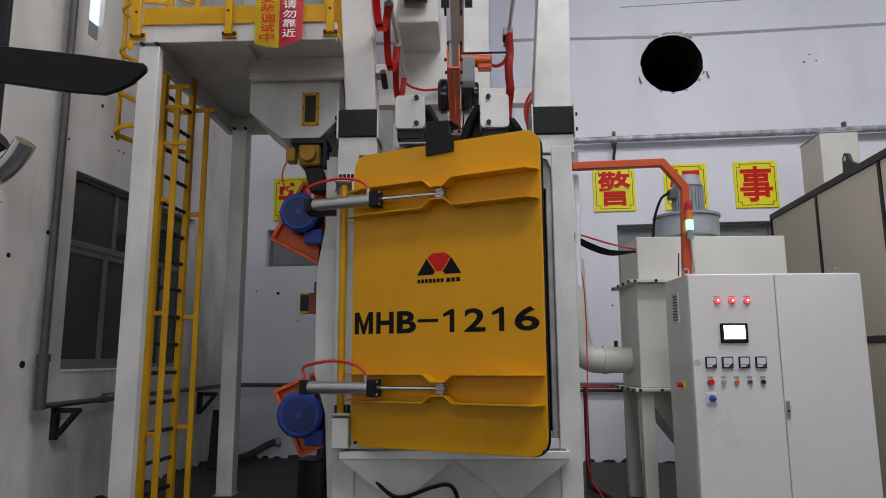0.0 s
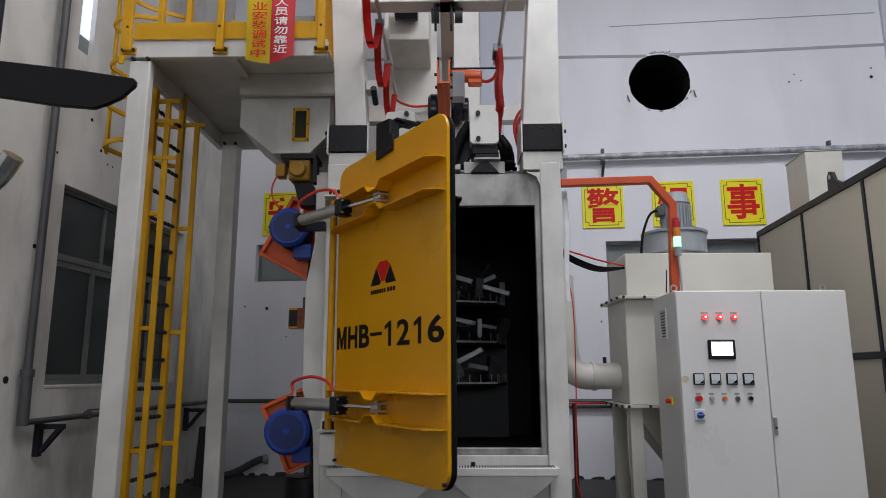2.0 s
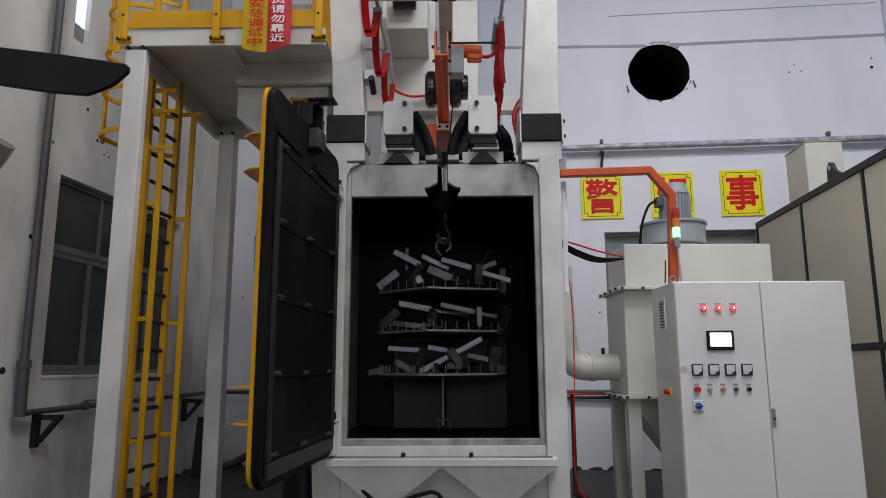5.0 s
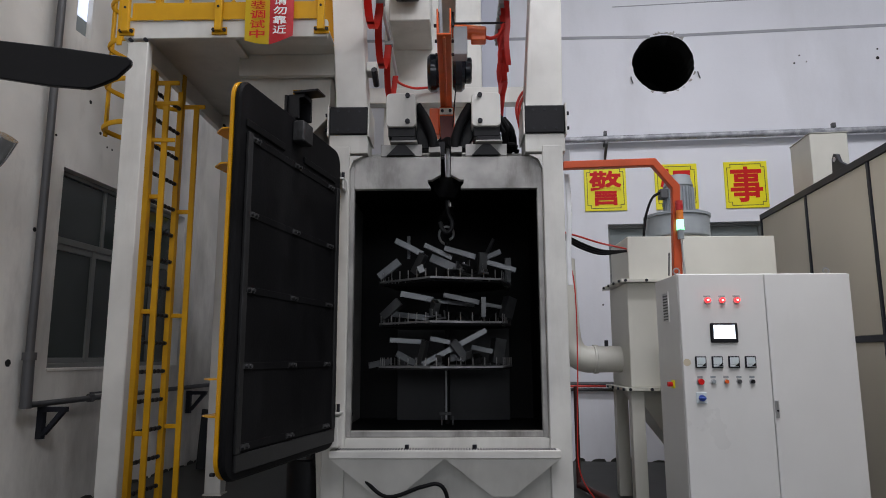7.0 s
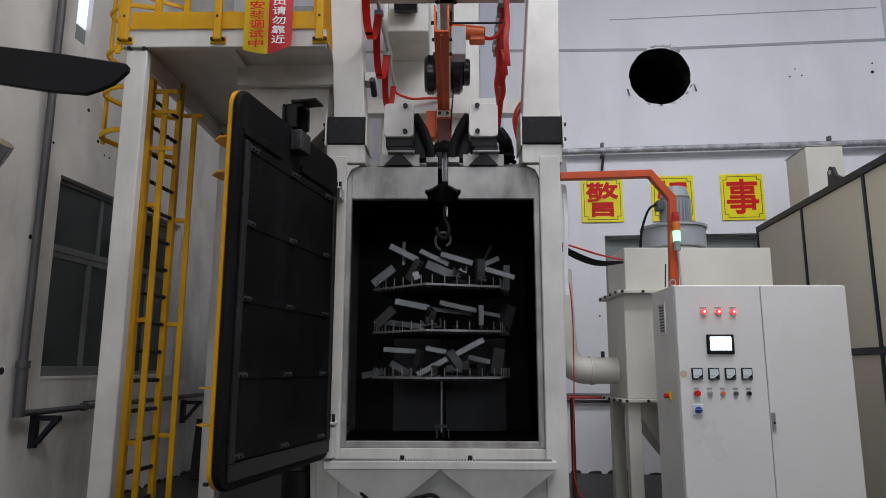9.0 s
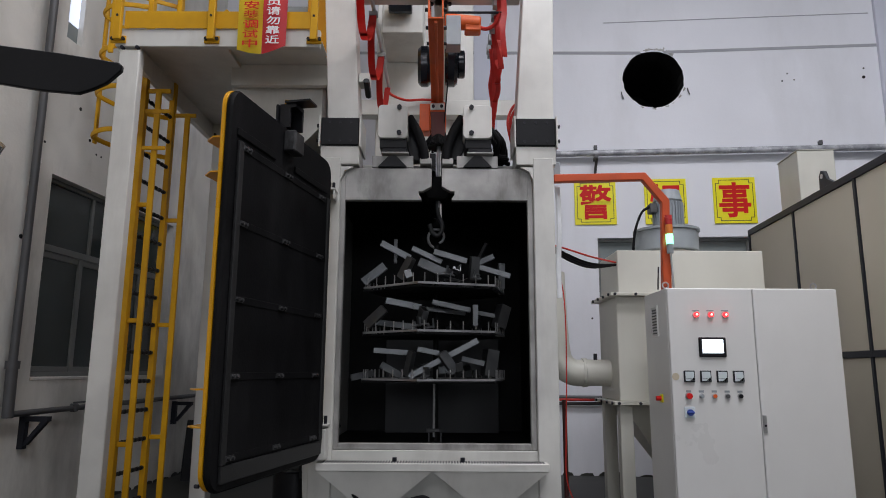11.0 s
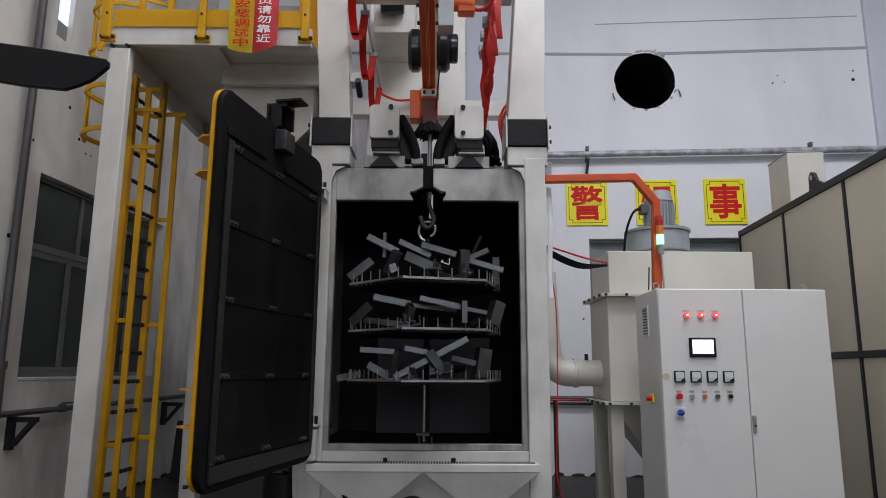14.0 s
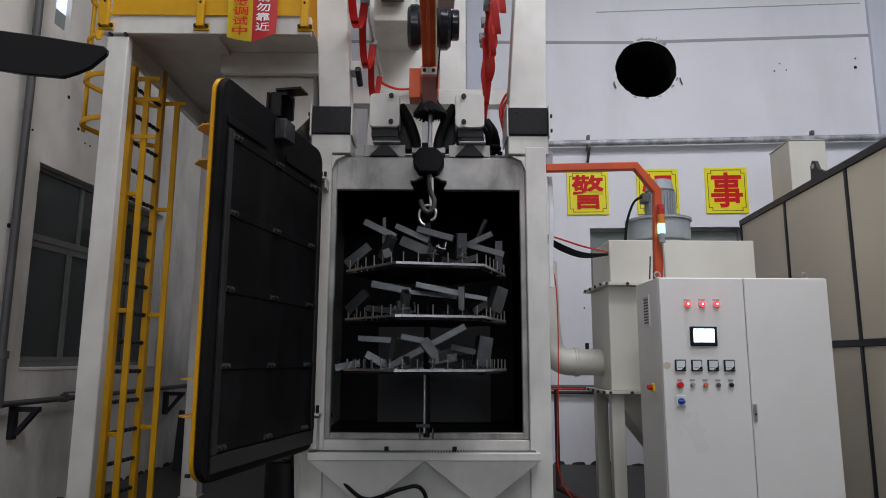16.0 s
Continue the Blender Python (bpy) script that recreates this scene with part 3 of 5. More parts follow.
for k in range(78):
    x = -0.78 + k * 0.02
    box(bm, x, x + 0.009, -0.105, -0.02, 0.769, 0.774)
part("sill_grating", bm, DARKF, mach, "perforated dark strip along the sill")
for x in (-0.28, 0.20):
    rd("sill_bolt", DARKF, mach, (x, -0.05, 0.772), (x, -0.05, 0.80), 0.016, 8)
for x0, x1, b0, b1 in ((-0.815, -0.014, -0.50, -0.34), (-0.010, 0.79, 0.32, 0.47)):
    bm = bmesh.new()
    t = [bm.verts.new(p) for p in ((x0, -0.12, 0.713), (x1, -0.12, 0.713), (x1, 0.015, 0.713), (x0, 0.015, 0.713))]
    b = [bm.verts.new(p) for p in ((b0, -0.055, 0.45), (b1, -0.055, 0.45), (b1, 0.015, 0.45), (b0, 0.015, 0.45))]
    for i in range(4):
        bm.faces.new((t[i], t[(i + 1) % 4], b[(i + 1) % 4], b[i]))
    bm.faces.new(t[::-1])
    bm.faces.new(b)
    bmesh.ops.recalc_face_normals(bm, faces=bm.faces[:])
    part("chute", bm, WHITE, mach, "folded white collecting chute")
sw("hose", RUBBER, mach, curve_pts([(-0.62, -0.06, 0.60), (-0.42, -0.09, 0.455), (-0.18, -0.10, 0.52), (-0.06, -0.10, 0.54), (0.0, -0.10, 0.47), (0.02, -0.09, 0.30), (0.02, -0.03, FL + 0.03)], 8), 0.014, 8, label="black cable looped under the sill")
# legs of the hoist frame above the columns
for x0, x1, bxl, bxr in ((-0.852, -0.610, -0.91, -0.585), (0.622, 0.912, 0.600, 0.935)):
    bm = bmesh.new()
    lean0, lean1 = (-0.17, -0.17) if x0 < 0 else (0.20, 0.06)
    prism(bm, [(x0, 3.336), (x1, 3.336), (x1 + lean1, 6.4), (x0 + lean0, 6.4)], 0.02, 0.26)
    part("mast", bm, WHITE, mach, bevel=0.006)
    bx("mast_foot", WHITE, mach, bxl + 0.014, bxr - 0.014, 0.004, 0.28, 2.965, 3.112, 0.004)
    jb = bx("joint_box", BLACK, mach, bxl + 0.015, bxr - 0.015, -0.012, 0.30, 3.115, 3.335, 0.006, "black bolted joint box")
    for x in (bxl, bxr - 0.012):
        bx("joint_plate", WHITE, mach, x, x + 0.012, -0.03, 0.31, 3.095, 3.35, 0.002)
    for sx in (bxl + 0.08, (bxl + bxr) / 2, bxr - 0.08):
        for z in (3.15, 3.30):
            rd("bolt", DARKF, jb, (sx, -0.018, z), (sx, -0.010, z), 0.010, 8)
    out = bxl - 0.012 if x0 < 0 else bxr + 0.012
    for z in (3.17, 3.29):
        rd("bolt", DARKF, jb, (out - 0.016, 0.05, z), (out + 0.016, 0.05, z), 0.016, 8)
bx("cross_beam", WHITE, mach, -0.66, 0.68, 0.05, 0.22, 4.42, 4.56, 0.005)
bx("rear_cross_beam", WHITE, mach, -0.9, 0.9, 2.10, 2.249, 4.19, 4.37, 0.005)
bx("rear_mast", WHITE, mach, -0.72, -0.10, 2.25, 2.5, 3.05, 6.4, 0.006)
bx("rear_box", WHITE, mach, -0.60, -0.17, 1.55, 2.24, 4.88, 5.5, 0.01)
rd("rear_motor", NAVY, mach, (-0.52, 1.42, 5.13), (-0.28, 1.42, 5.13), 0.10, 20, bevel=0.01)
bx("rear_mast", WHITE, mach, 0.0, 0.39, 2.25, 2.4, 3.05, 6.4, 0.006)
# slot seals: two white guard boxes on dark brackets, right and left of the slot
for sx, x0, x1 in ((-1, -0.458, -0.226), (1, 0.205, 0.43)):
    bm = bmesh.new()
    prism(bm, rounded(x0, x1, 3.175, 3.447, 0.035), 0.0, 0.16)
    g = part("guard_plate", bm, WHITE, mach, "white cover plate over the slot seal", 0.004)
    for z in (3.215, 3.424):
        xx = x1 - 0.065 if sx < 0 else x0 + 0.065
        rd("bolt", DARKF, g, (xx, -0.022, z), (xx, 0.001, z), 0.019, 8)
    bx("seal_bracket", BLACK, mach, x0 + 0.04, x1 + 0.0, 0.02, 0.30, 3.066, 3.10, 0.004)
    bx("seal_ledge", RECESS, mach, x0 + 0.03, x1 + 0.01, 0.0, 0.30, 3.052, 3.064, 0.002)
    # block and arm drawn large, so their black fills the dark cavity too
    bx("seal_block", BLACK, mach, x0 + 0.015, x1 - 0.005, 0.03, 0.26, 3.102, 3.205, 0.006)
    e = x1 if sx < 0 else x0
    bm = bmesh.new()
    prism(bm, [(e + sx * 0.03, 3.36), (e - sx * 0.02, 3.33), (e - sx * 0.075, 3.24), (e - sx * 0.125, 3.05), (e - sx * 0.03, 3.05), (e + sx * 0.03, 3.17)], 0.17, 0.29)
    part("seal_arm", bm, BLACK, mach, "black rubber-faced seal arm, also darkening the cavity behind", 0.006)
    bm = bmesh.new()
    xc = (x0 + x1) / 2
    prism(bm, [(xc - 0.11, 2.955), (xc + 0.11, 2.955), (xc + 0.03, 3.04), (xc - 0.03, 3.04)], 0.03, 0.058)
    part("seal_wedge", bm, BLACK, mach)
    bx("seal_shelf", RECESS, mach, xc - 0.16, xc + 0.16, 0.06, 0.098, 2.955, 3.05, 0.003)
    sw("seal_lip", RUBBER, mach, curve_pts([(x1 if sx < 0 else x0, 0.10, 3.38), ((x1 if sx < 0 else x0) - sx * 0.07, 0.10, 3.26), ((x1 if sx < 0 else x0) - sx * 0.12, 0.10, 3.12), ((x1 if sx < 0 else x0) - sx * 0.13, 0.10, 3.03)], 6), 0.040, 10, label="bent black rubber sealing lip")
# black strips added unseen, keeping light out of the slot and off the rod
bx("slot_shade_strip", BLACK, mach, -0.069, -0.010, 0.31, 2.12, 3.005, 3.03, 0)
bx("slot_shade_strip", BLACK, mach, 0.034, 0.069, 0.31, 2.12, 3.005, 3.03, 0)
bx("slot_shade_strip", BLACK, mach, -0.06, -0.010, 0.33, 0.37, 3.05, 3.16, 0)
bx("slot_shade_strip", BLACK, mach, 0.034, 0.075, 0.33, 0.37, 3.05, 3.16, 0)
bx("seal_rail", RECESS, mach, -0.13, -0.04, 0.07, 0.3, 2.99, 3.035, 0.003)
bx("seal_rail", RECESS, mach, 0.045, 0.13, 0.07, 0.3, 2.99, 3.035, 0.003)
for k, (x, y) in enumerate(((0.49, 0.12), (0.53, 0.18), (0.46, 0.2), (0.51, 0.26), (0.48, 0.30), (0.55, 0.30))):
    sw("loose_cable", RUBBER, mach, curve_pts([(x - 0.06, y, 3.30), (x, y - 0.05, 3.18), (x + 0.012 * (k % 3 - 1), y, 3.08), (x + 0.06 - 0.02 * (k % 2), y + 0.02, 3.065)], 6), 0.019, 8)
sw("loose_cable", REDC, mach, curve_pts([(0.62, 0.30, 3.2), (0.58, 0.28, 3.42), (0.64, 0.27, 3.56), (0.70, 0.28, 3.52)], 6), 0.012, 8)
sw("loose_cable", REDC, mach, curve_pts([(0.64, 0.31, 3.2), (0.605, 0.29, 3.42), (0.66, 0.28, 3.54), (0.70, 0.29, 3.50)], 6), 0.012, 8)
bx("stop_block", WHITE, mach, -0.625, -0.54, 0.06, 0.2, 3.66, 3.74, 0.006)
rd("stop_bolt", DARKF, mach, (-0.56, 0.03, 3.66), (-0.56, 0.2, 3.60), 0.025, 8)
bx("limit_box", GREYM, mach, 0.903, 0.97, 0.10, 0.2, 2.9, 3.02, 0.006)
sw("plastic_sheet", mat("clear_film", (0.75, 0.76, 0.78), 0.12, 0, 0.1, 6, 20, 0.5), mach, curve_pts([(0.945, 0.12, 2.82), (0.95, 0.10, 2.5), (0.94, 0.12, 2.2), (0.944, 0.12, 1.95)], 6), 0.022, 8, 0.6, "crumpled clear film down the casing")
# hinge brackets and rod
for z in (2.735, 1.03):
    hb = bx("hinge_bracket", WHITE, mach, -0.90, -0.75, -0.15, -0.003, z - 0.014, z, 0.003)
    if z > 2:
        for x in (-0.898, -0.764):
            bx("bracket_cheek", WHITE, hb, x, x + 0.012, -0.14, -0.003, z - 0.08, z - 0.015, 0.002)
    for x in (-0.86, -0.83, -0.80, -0.77):
        rd("bolt", DARKF, hb, (x, -0.08, z + 0.0), (x, -0.08, z + 0.055), 0.012, 8)
bx("hinge_leg", WHITE, mach, -0.88, -0.76, -0.14, -0.002, 0.79, 0.998, 0.004)
rd("hinge_rod", YRAIL, mach, (-0.825, -0.10, 1.03), (-0.825, -0.10, 2.70), 0.026, 14, label="yellow hinge rod")

# ------------------------------------------------------------------ the door, its frame of reference at the hinge
door = thing("chamber_door", "heavy yellow steel door with ribs and black rubber lining, swinging open", "door")
bm = bmesh.new()
prism(bm, rounded(-0.03, 1.42, 0.80, 2.925, 0.11), -0.012, 0.012)
part("panel", bm, YELLOW, door, bevel=0.003)
bm = bmesh.new()
prism(bm, rounded(-0.02, 1.425, 0.795, 2.92, 0.11), 0.0135, 0.052)
part("seal_pad", bm, RUBBER, door, "thick black rubber seal", 0.012)
bm = bmesh.new()
box(bm, 0.07, 1.31, 0.053, 0.062, 0.93, 2.63)
part("lining_sheet", bm, RUBBER, door, "black rubber lining", 0.004)
for z in (2.60, 2.18, 1.77, 1.37, 0.96):
    cs = bx("clamp_strip", RUBBER, door, 0.08, 1.30, 0.0625, 0.067, z - 0.02, z + 0.02, 0.002)
    for x in (0.20, 0.74, 1.27):
        bm = bmesh.new()
        box(bm, x - 0.045, x + 0.045, 0.0675, 0.074, z - 0.014, z + 0.014)
        rod(bm, (x - 0.02, 0.073, z), (x - 0.02, 0.09, z), 0.010, 8)
        rod(bm, (x + 0.02, 0.073, z), (x + 0.02, 0.09, z), 0.010, 8)
        part("clip", bm, CLIPS, cs)
for x in (0.055, 1.325):
    bx("edge_strip", EDGE_HIGHLIGHT, door, x - 0.025, x + 0.025, 0.053, 0.072, 0.93, 2.63, 0.004)
bx("bottom_flap", EDGE_HIGHLIGHT, door, 0.04, 1.345, 0.053, 0.07, 0.84, 0.928, 0.004)
for a, b in ((0.08, 0.63), (0.90, 1.36)):
    bx("slot_strip", RUBBER, door, a, b, 0.0525, 0.064, 2.655, 2.70, 0.004)
# ribs in two pairs, each necked towards the clevis
for za, zb in ((2.637, 2.442), (1.305, 1.12)):
    zc = (za + zb) / 2
    for z, sgn in ((za, -1), (zb, 1)):
        neck = zc - sgn * 0.045
        bm = bmesh.new()
        grid = []
        xs = [-0.06, 0.10, 0.60, 0.66, 0.76, 0.82, 1.35, 1.41]
        dep = [0.05, 0.11, 0.115, 0.115, 0.115, 0.115, 0.115, 0.05]
        zs = [z, z, z, neck, neck, z, z, z]
        for x, d, q in zip(xs, dep, zs):
            grid.append([bm.verts.new((x, yy, q + o)) for yy, o in ((-0.0125, -0.004), (-0.0125 - d, -0.004), (-0.0125 - d, 0.004), (-0.0125, 0.004))])
        for a, b in zip(grid, grid[1:]):
            for i in range(4):
                bm.faces.new((a[i], a[(i + 1) % 4], b[(i + 1) % 4], b[i]))
        bm.faces.new(grid[0][::-1])
        bm.faces.new(grid[-1])
        bmesh.ops.recalc_face_normals(bm, faces=bm.faces[:])
        part("rib", bm, YELLOW, door)
    bm = bmesh.new()
    box(bm, 0.69, 0.745, -0.10, -0.014, zc - 0.03, zc - 0.015)
    box(bm, 0.69, 0.745, -0.10, -0.014, zc + 0.015, zc + 0.03)
    rod(bm, (0.72, -0.075, zc - 0.05), (0.72, -0.075, zc + 0.05), 0.012, 10)
    part("clevis", bm, STEEL, door)
# black slot plug at the top of the door, with its arm and inner block
bm = bmesh.new()
prism(bm, [(0.58, 2.84), (0.80, 2.85), (0.80, 2.965), (0.76, 2.98), (0.76, 3.08), (0.58, 3.10)], -0.030, -0.013)
part("slot_plug", bm, BLACK, door, "black plate bolted over the door's top edge", 0.003)
bm = bmesh.new()
box(bm, 0.62, 0.74, -0.012, 0.10, 3.06, 3.085)
box(bm, 0.62, 0.64, -0.012, 0.10, 2.928, 3.06)
box(bm, 0.72, 0.74, -0.012, 0.06, 2.928, 3.06)
box(bm, 0.64, 0.76, 0.03, 0.20, 3.087, 3.10)
part("slot_plug", bm, BLACK, door, "black bracket that closes the hook slot")
bx("plug_block", CLIPS, door, 0.655, 0.80, 0.053, 0.13, 2.75, 2.885, 0.008, "dark scuffed steel block")
for x, z in ((0.02, 0.83), (1.40, 0.84), (0.61, 2.87), (0.77, 2.87)):
    rd("bolt", DARKF, door, (x, -0.034, z), (x, -0.012, z), 0.010, 8)
# printed face: model number, emblem of plain shapes, bars in place of the maker's name
YF = -0.0123
bm = bmesh.new()
ZL, ZU = 1.585, 1.743
prism(bm, [(-0.006, ZL), (0.030, ZL), (0.030, ZU), (-0.006, ZU)], YF - 0.002, YF)
prism(bm, [(0.112, ZL), (0.148, ZL), (0.148, ZU), (0.112, ZU)], YF - 0.002, YF)
prism(bm, [(0.031, ZU), (0.031, ZU - 0.06), (0.060, ZL), (0.082, ZL), (0.111, ZU - 0.06), (0.111, ZU), (0.071, ZL + 0.06)], YF - 0.002, YF)
part("model_number", bm, INK, door)
for ch, a, b in (("H", 0.176, 0.318), ("B", 0.345, 0.496)):
    lettering(ch, a, b, 1.586, 1.740, YF, INK, door, "model_number", bold=0.032)
bx("model_number", INK, door, 0.508, 0.668, YF - 0.002, YF, 1.658, 1.679, 0)
for a in (0.705, 1.063):
    bm = bmesh.new()
    prism(bm, [(a + 0.050, 1.586), (a + 0.085, 1.586), (a + 0.085, 1.742), (a + 0.062, 1.742), (a, 1.712), (a + 0.004, 1.690), (a + 0.050, 1.706)], YF - 0.002, YF)
    part("model_number", bm, INK, door)
for ch, a, b in (("2", 0.864, 1.016), ("6", 1.220, 1.387)):
    lettering(ch, a, b, 1.585, 1.741, YF, INK, door, "model_number", bold=0.022)
for sx in (-1, 1):
    bm = bmesh.new()
    c = 0.675
    prism(bm, [(c + sx * 0.17, 1.985), (c + sx * 0.095, 2.10), (c + sx * 0.03, 2.005), (c + sx * 0.045, 1.985)][::sx], YF - 0.002, YF)
    part("emblem", bm, INK, door, "black wing of the emblem")
bm = bmesh.new()
for k in range(4):
    a0, a1 = 0.675 - 0.09 + k * 0.045 + 0.0015, 0.675 - 0.09 + (k + 1) * 0.045 - 0.0015
    t0, t1 = 2.105 + (0.03 if 0 < k else 0), 2.105 + (0.03 if k < 3 else 0)
    b0, b1 = 0.675 - 0.018 + k * 0.009, 0.675 - 0.018 + (k + 1) * 0.009
    prism(bm, [(b0, 2.005), (b1, 2.005), (a1, t1), (a0, t0)], YF - 0.0022, YF)
part("emblem", bm, SIGNR, door, "red fan of the emblem")
bm = bmesh.new()
for k in range(7):
    box(bm, 0.508 + k * 0.030, 0.508 + k * 0.030 + 0.022, YF - 0.002, YF, 1.929, 1.956)
for k in range(3):
    box(bm, 0.733 + k * 0.037, 0.733 + k * 0.037 + 0.028, YF - 0.002, YF, 1.929, 1.957)
part("maker_bars", bm, INK, door)


def hinge_pose(a):
    return pose(-0.811, -0.057, 0, 0, 0, -a) @ pose(0.1, 0, 0)


SWING = [23.9, 36.8, 40.6, 47.4, 55.8, 61.6, 68.9, 75.6, 81.7, 88.4, 94.6, 99.4, 101.6, 102.0]


def door_angle(t):
    return SWING[min(round(t * 2), 13)]


# pneumatic cylinders that swing the door: barrel on a fixed pivot, sliding rod
CYL = []
for zc in (2.5395, 1.2125):
    c = thing("pneumatic_cylinder", "aluminium pneumatic cylinder with black head and red air hose", "cylinder", "door cylinders")
    rd("barrel", ALU, c, (0.03, 0, 0), (0.50, 0, 0), 0.043, 20)
    bx("end_cap", BLACK, c, -0.005, 0.03, -0.045, 0.045, -0.05, 0.05, 0.006)
    hd = bx("head", BLACK, c, 0.50, 0.575, -0.052, 0.052, -0.058, 0.058, 0.008)
    for y in (-0.038, 0.038):
        for z in (-0.042, 0.042):
            rd("bolt", STEEL, hd, (0.57, y, z), (0.582, y, z), 0.008, 8)
    sw("air_hose", REDC, c, curve_pts([(0.02, 0.0, 0.05), (-0.03, 0.0, 0.13), (0.05, 0.0, 0.165), (0.22, 0.0, 0.185), (0.38, 0.0, 0.16), (0.46, 0.0, 0.11), (0.475, 0.0, 0.045)], 8), 0.011, 8, label="red air hose")
    for x in (0.015, 0.475):
        rd("fitting", STEEL, c, (x, 0, 0.03), (x, 0, 0.085), 0.014, 10)
    r = rd("piston_rod", CHROME, c, (-0.62, 0, 0), (0.0, 0, 0), 0.015, 12, label="polished piston rod")
    bx("rod_clevis", STEEL, r, -0.03, 0.03, -0.02, 0.02, -0.013, 0.013, 0.003)
    CYL.append((c, r, zc))
    bx("cylinder_bracket", DARKF, mach, -1.10, -0.905, -0.02, 0.03, zc - 0.05, zc + 0.02, 0.004)
    bx("cylinder_bracket", DARKF, mach, -1.115, -1.082, -0.16, 0.03, zc - 0.05, zc + 0.05, 0.004)

# ------------------------------------------------------------------ hoist rail, trolley, hook
rail = thing("hoist_rail", "beige hoist rail running over the machine", "rail")
bm = bmesh.new()
box(bm, -0.03, 0.09, -3.2, 2.6, 4.42, 4.435)
box(bm, 0.024, 0.036, -3.2, 2.6, 4.436, 4.62)
box(bm, -0.03, 0.09, -3.2, 2.6, 4.621, 4.64)
part("beam", bm, CREAM, rail, bevel=0.003)
for x in (-0.05, 0.10):
    for y in (0.08, 0.18):
        rd("clamp_bolt", DARKF, rail, (x, y, 4.40), (x, y, 4.46), 0.016, 8)

trolley = thing("hoist_trolley", "orange electric hoist trolley with dark motors, rolling forward", "hoist")
bm = bmesh.new()
box(bm, -0.052, 0.052, -1.42, 0.02, 3.66, 3.675)
box(bm, -0.052, -0.040, -1.42, 0.02, 3.676, 3.86)
box(bm, 0.040, 0.052, -1.42, 0.02, 3.676, 3.86)
part("girder", bm, ORANGE, trolley, bevel=0.003)
bx("girder_rib", ORANGE, trolley, -0.010, 0.010, -1.40, 0.0, 3.64, 3.659, 0.003)
bx("end_plate", WHITE, trolley, -0.06, 0.06, -0.075, -0.065, 3.575, 3.635, 0.003, "small white plate with two bolts")
for x in (-0.035, 0.035):
    rd("bolt", DARKF, trolley, (x, -0.09, 3.605), (x, -0.074, 3.605), 0.014, 8)
bm = bmesh.new()
box(bm, -0.065, 0.075, -0.06, 0.18, 3.42, 3.655)
part("hoist_body", bm, ORANGE, trolley, bevel=0.012)
bm = bmesh.new()
prism(bm, [(-0.06, 3.56), (0.07, 3.56), (0.062, 3.34), (-0.048, 3.34)], -0.075, -0.0615)
part("guide_plate", bm, mat("dark_red_plate", (0.09, 0.008, 0.006), 0.45), trolley, bevel=0.003)
bx("side_box", ORANGE, trolley, -0.155, -0.067, 0.02, 0.16, 3.42, 3.67, 0.006)
for sx in (-1, 1):
    bm = bmesh.new()
    rod(bm, (sx * 0.06, 0.02, 4.01), (sx * 0.17, 0.02, 4.01), 0.175, 32)
    part("motor_cover", bm, NAVY, trolley, "dark rounded motor cover", 0.028, True)
rd("motor", NAVY, trolley, (0.171, 0.02, 4.03), (0.235, 0.02, 4.03), 0.12, 24, bevel=0.01)
bx("control_box", GREYM, trolley, 0.068, 0.185, -0.60, -0.46, 3.90, 4.15, 0.006, "grey control box")
rd("travel_motor", ORANGE, trolley, (0.06, -0.42, 4.20), (0.35, -0.42, 4.17), 0.062, 20, bevel=0.012)
bx("motor_foot", ORANGE, trolley, 0.22, 0.35, -0.47, -0.37, 4.09, 4.18, 0.01)
sw("motor_cable", REDC, trolley, curve_pts([(0.34, -0.42, 4.14), (0.40, -0.46, 4.11), (0.46, -0.5, 4.13), (0.50, -0.55, 4.20)], 6), 0.016, 8)
rd("wheel", GPIPE, trolley, (-0.10, -1.2, 4.36), (-0.035, -1.2, 4.36), 0.06, 18)
rd("wheel", GPIPE, trolley, (0.095, -1.2, 4.36), (0.16, -1.2, 4.36), 0.06, 18)
for y in (-1.25, -0.3):
    for x0, x1 in ((-0.075, -0.055), (0.055, 0.075)):
        bx("hanger", DARKF, trolley, x0, x1, y - 0.05, y + 0.05, 4.22, 4.42, 0.003)
for y in (-1.32, -1.08, -0.85):
    for x in (-0.062, 0.062):
        rd("bolt", DARKF, trolley, (x - 0.012, y, 3.78), (x + 0.012, y, 3.78), 0.014, 8)
sw("cable", RUBBER, trolley, curve_pts([(0.075, 0.0, 3.9), (0.085, -0.1, 3.8), (0.07, -0.1, 3.6), (0.06, -0.09, 3.45)], 6), 0.006, 6)
rd("tie_bar", DARKF, trolley, (0.06, -0.55, 4.2), (0.52, -0.55, 4.2), 0.010, 8)
rd("chain_rod", STEEL, trolley, (0.012, 0.0, 2.74), (0.012, 0.0, 3.44), 0.017, 12, label="pale steel hanging rod")
# rubber seal cone that rides in the slot, and the hook below it
bm = bmesh.new()
prism(bm, [(-0.062, 2.99), (-0.113, 2.93), (-0.113, 2.865), (-0.073, 2.797), (0.077, 2.797), (0.118, 2.865), (0.118, 2.93), (0.056, 2.99)], -0.085, 0.085)
part("seal_block", bm, RUBBER, trolley, "black eight-sided rubber seal block", 0.01)
rng = random.Random(5)
bm = bmesh.new()
for k in range(90):
    a = 2 * math.pi * k / 90
    r = rng.uniform(0.98, 1.08)
    rod(bm, (0.01 + 0.075 * math.cos(a), 0.07 * math.sin(a), 3.36), (0.01 + 0.122 * r * math.cos(a), 0.11 * r * math.sin(a), 3.265 + rng.uniform(-0.012, 0.012)), 0.0065, 5)
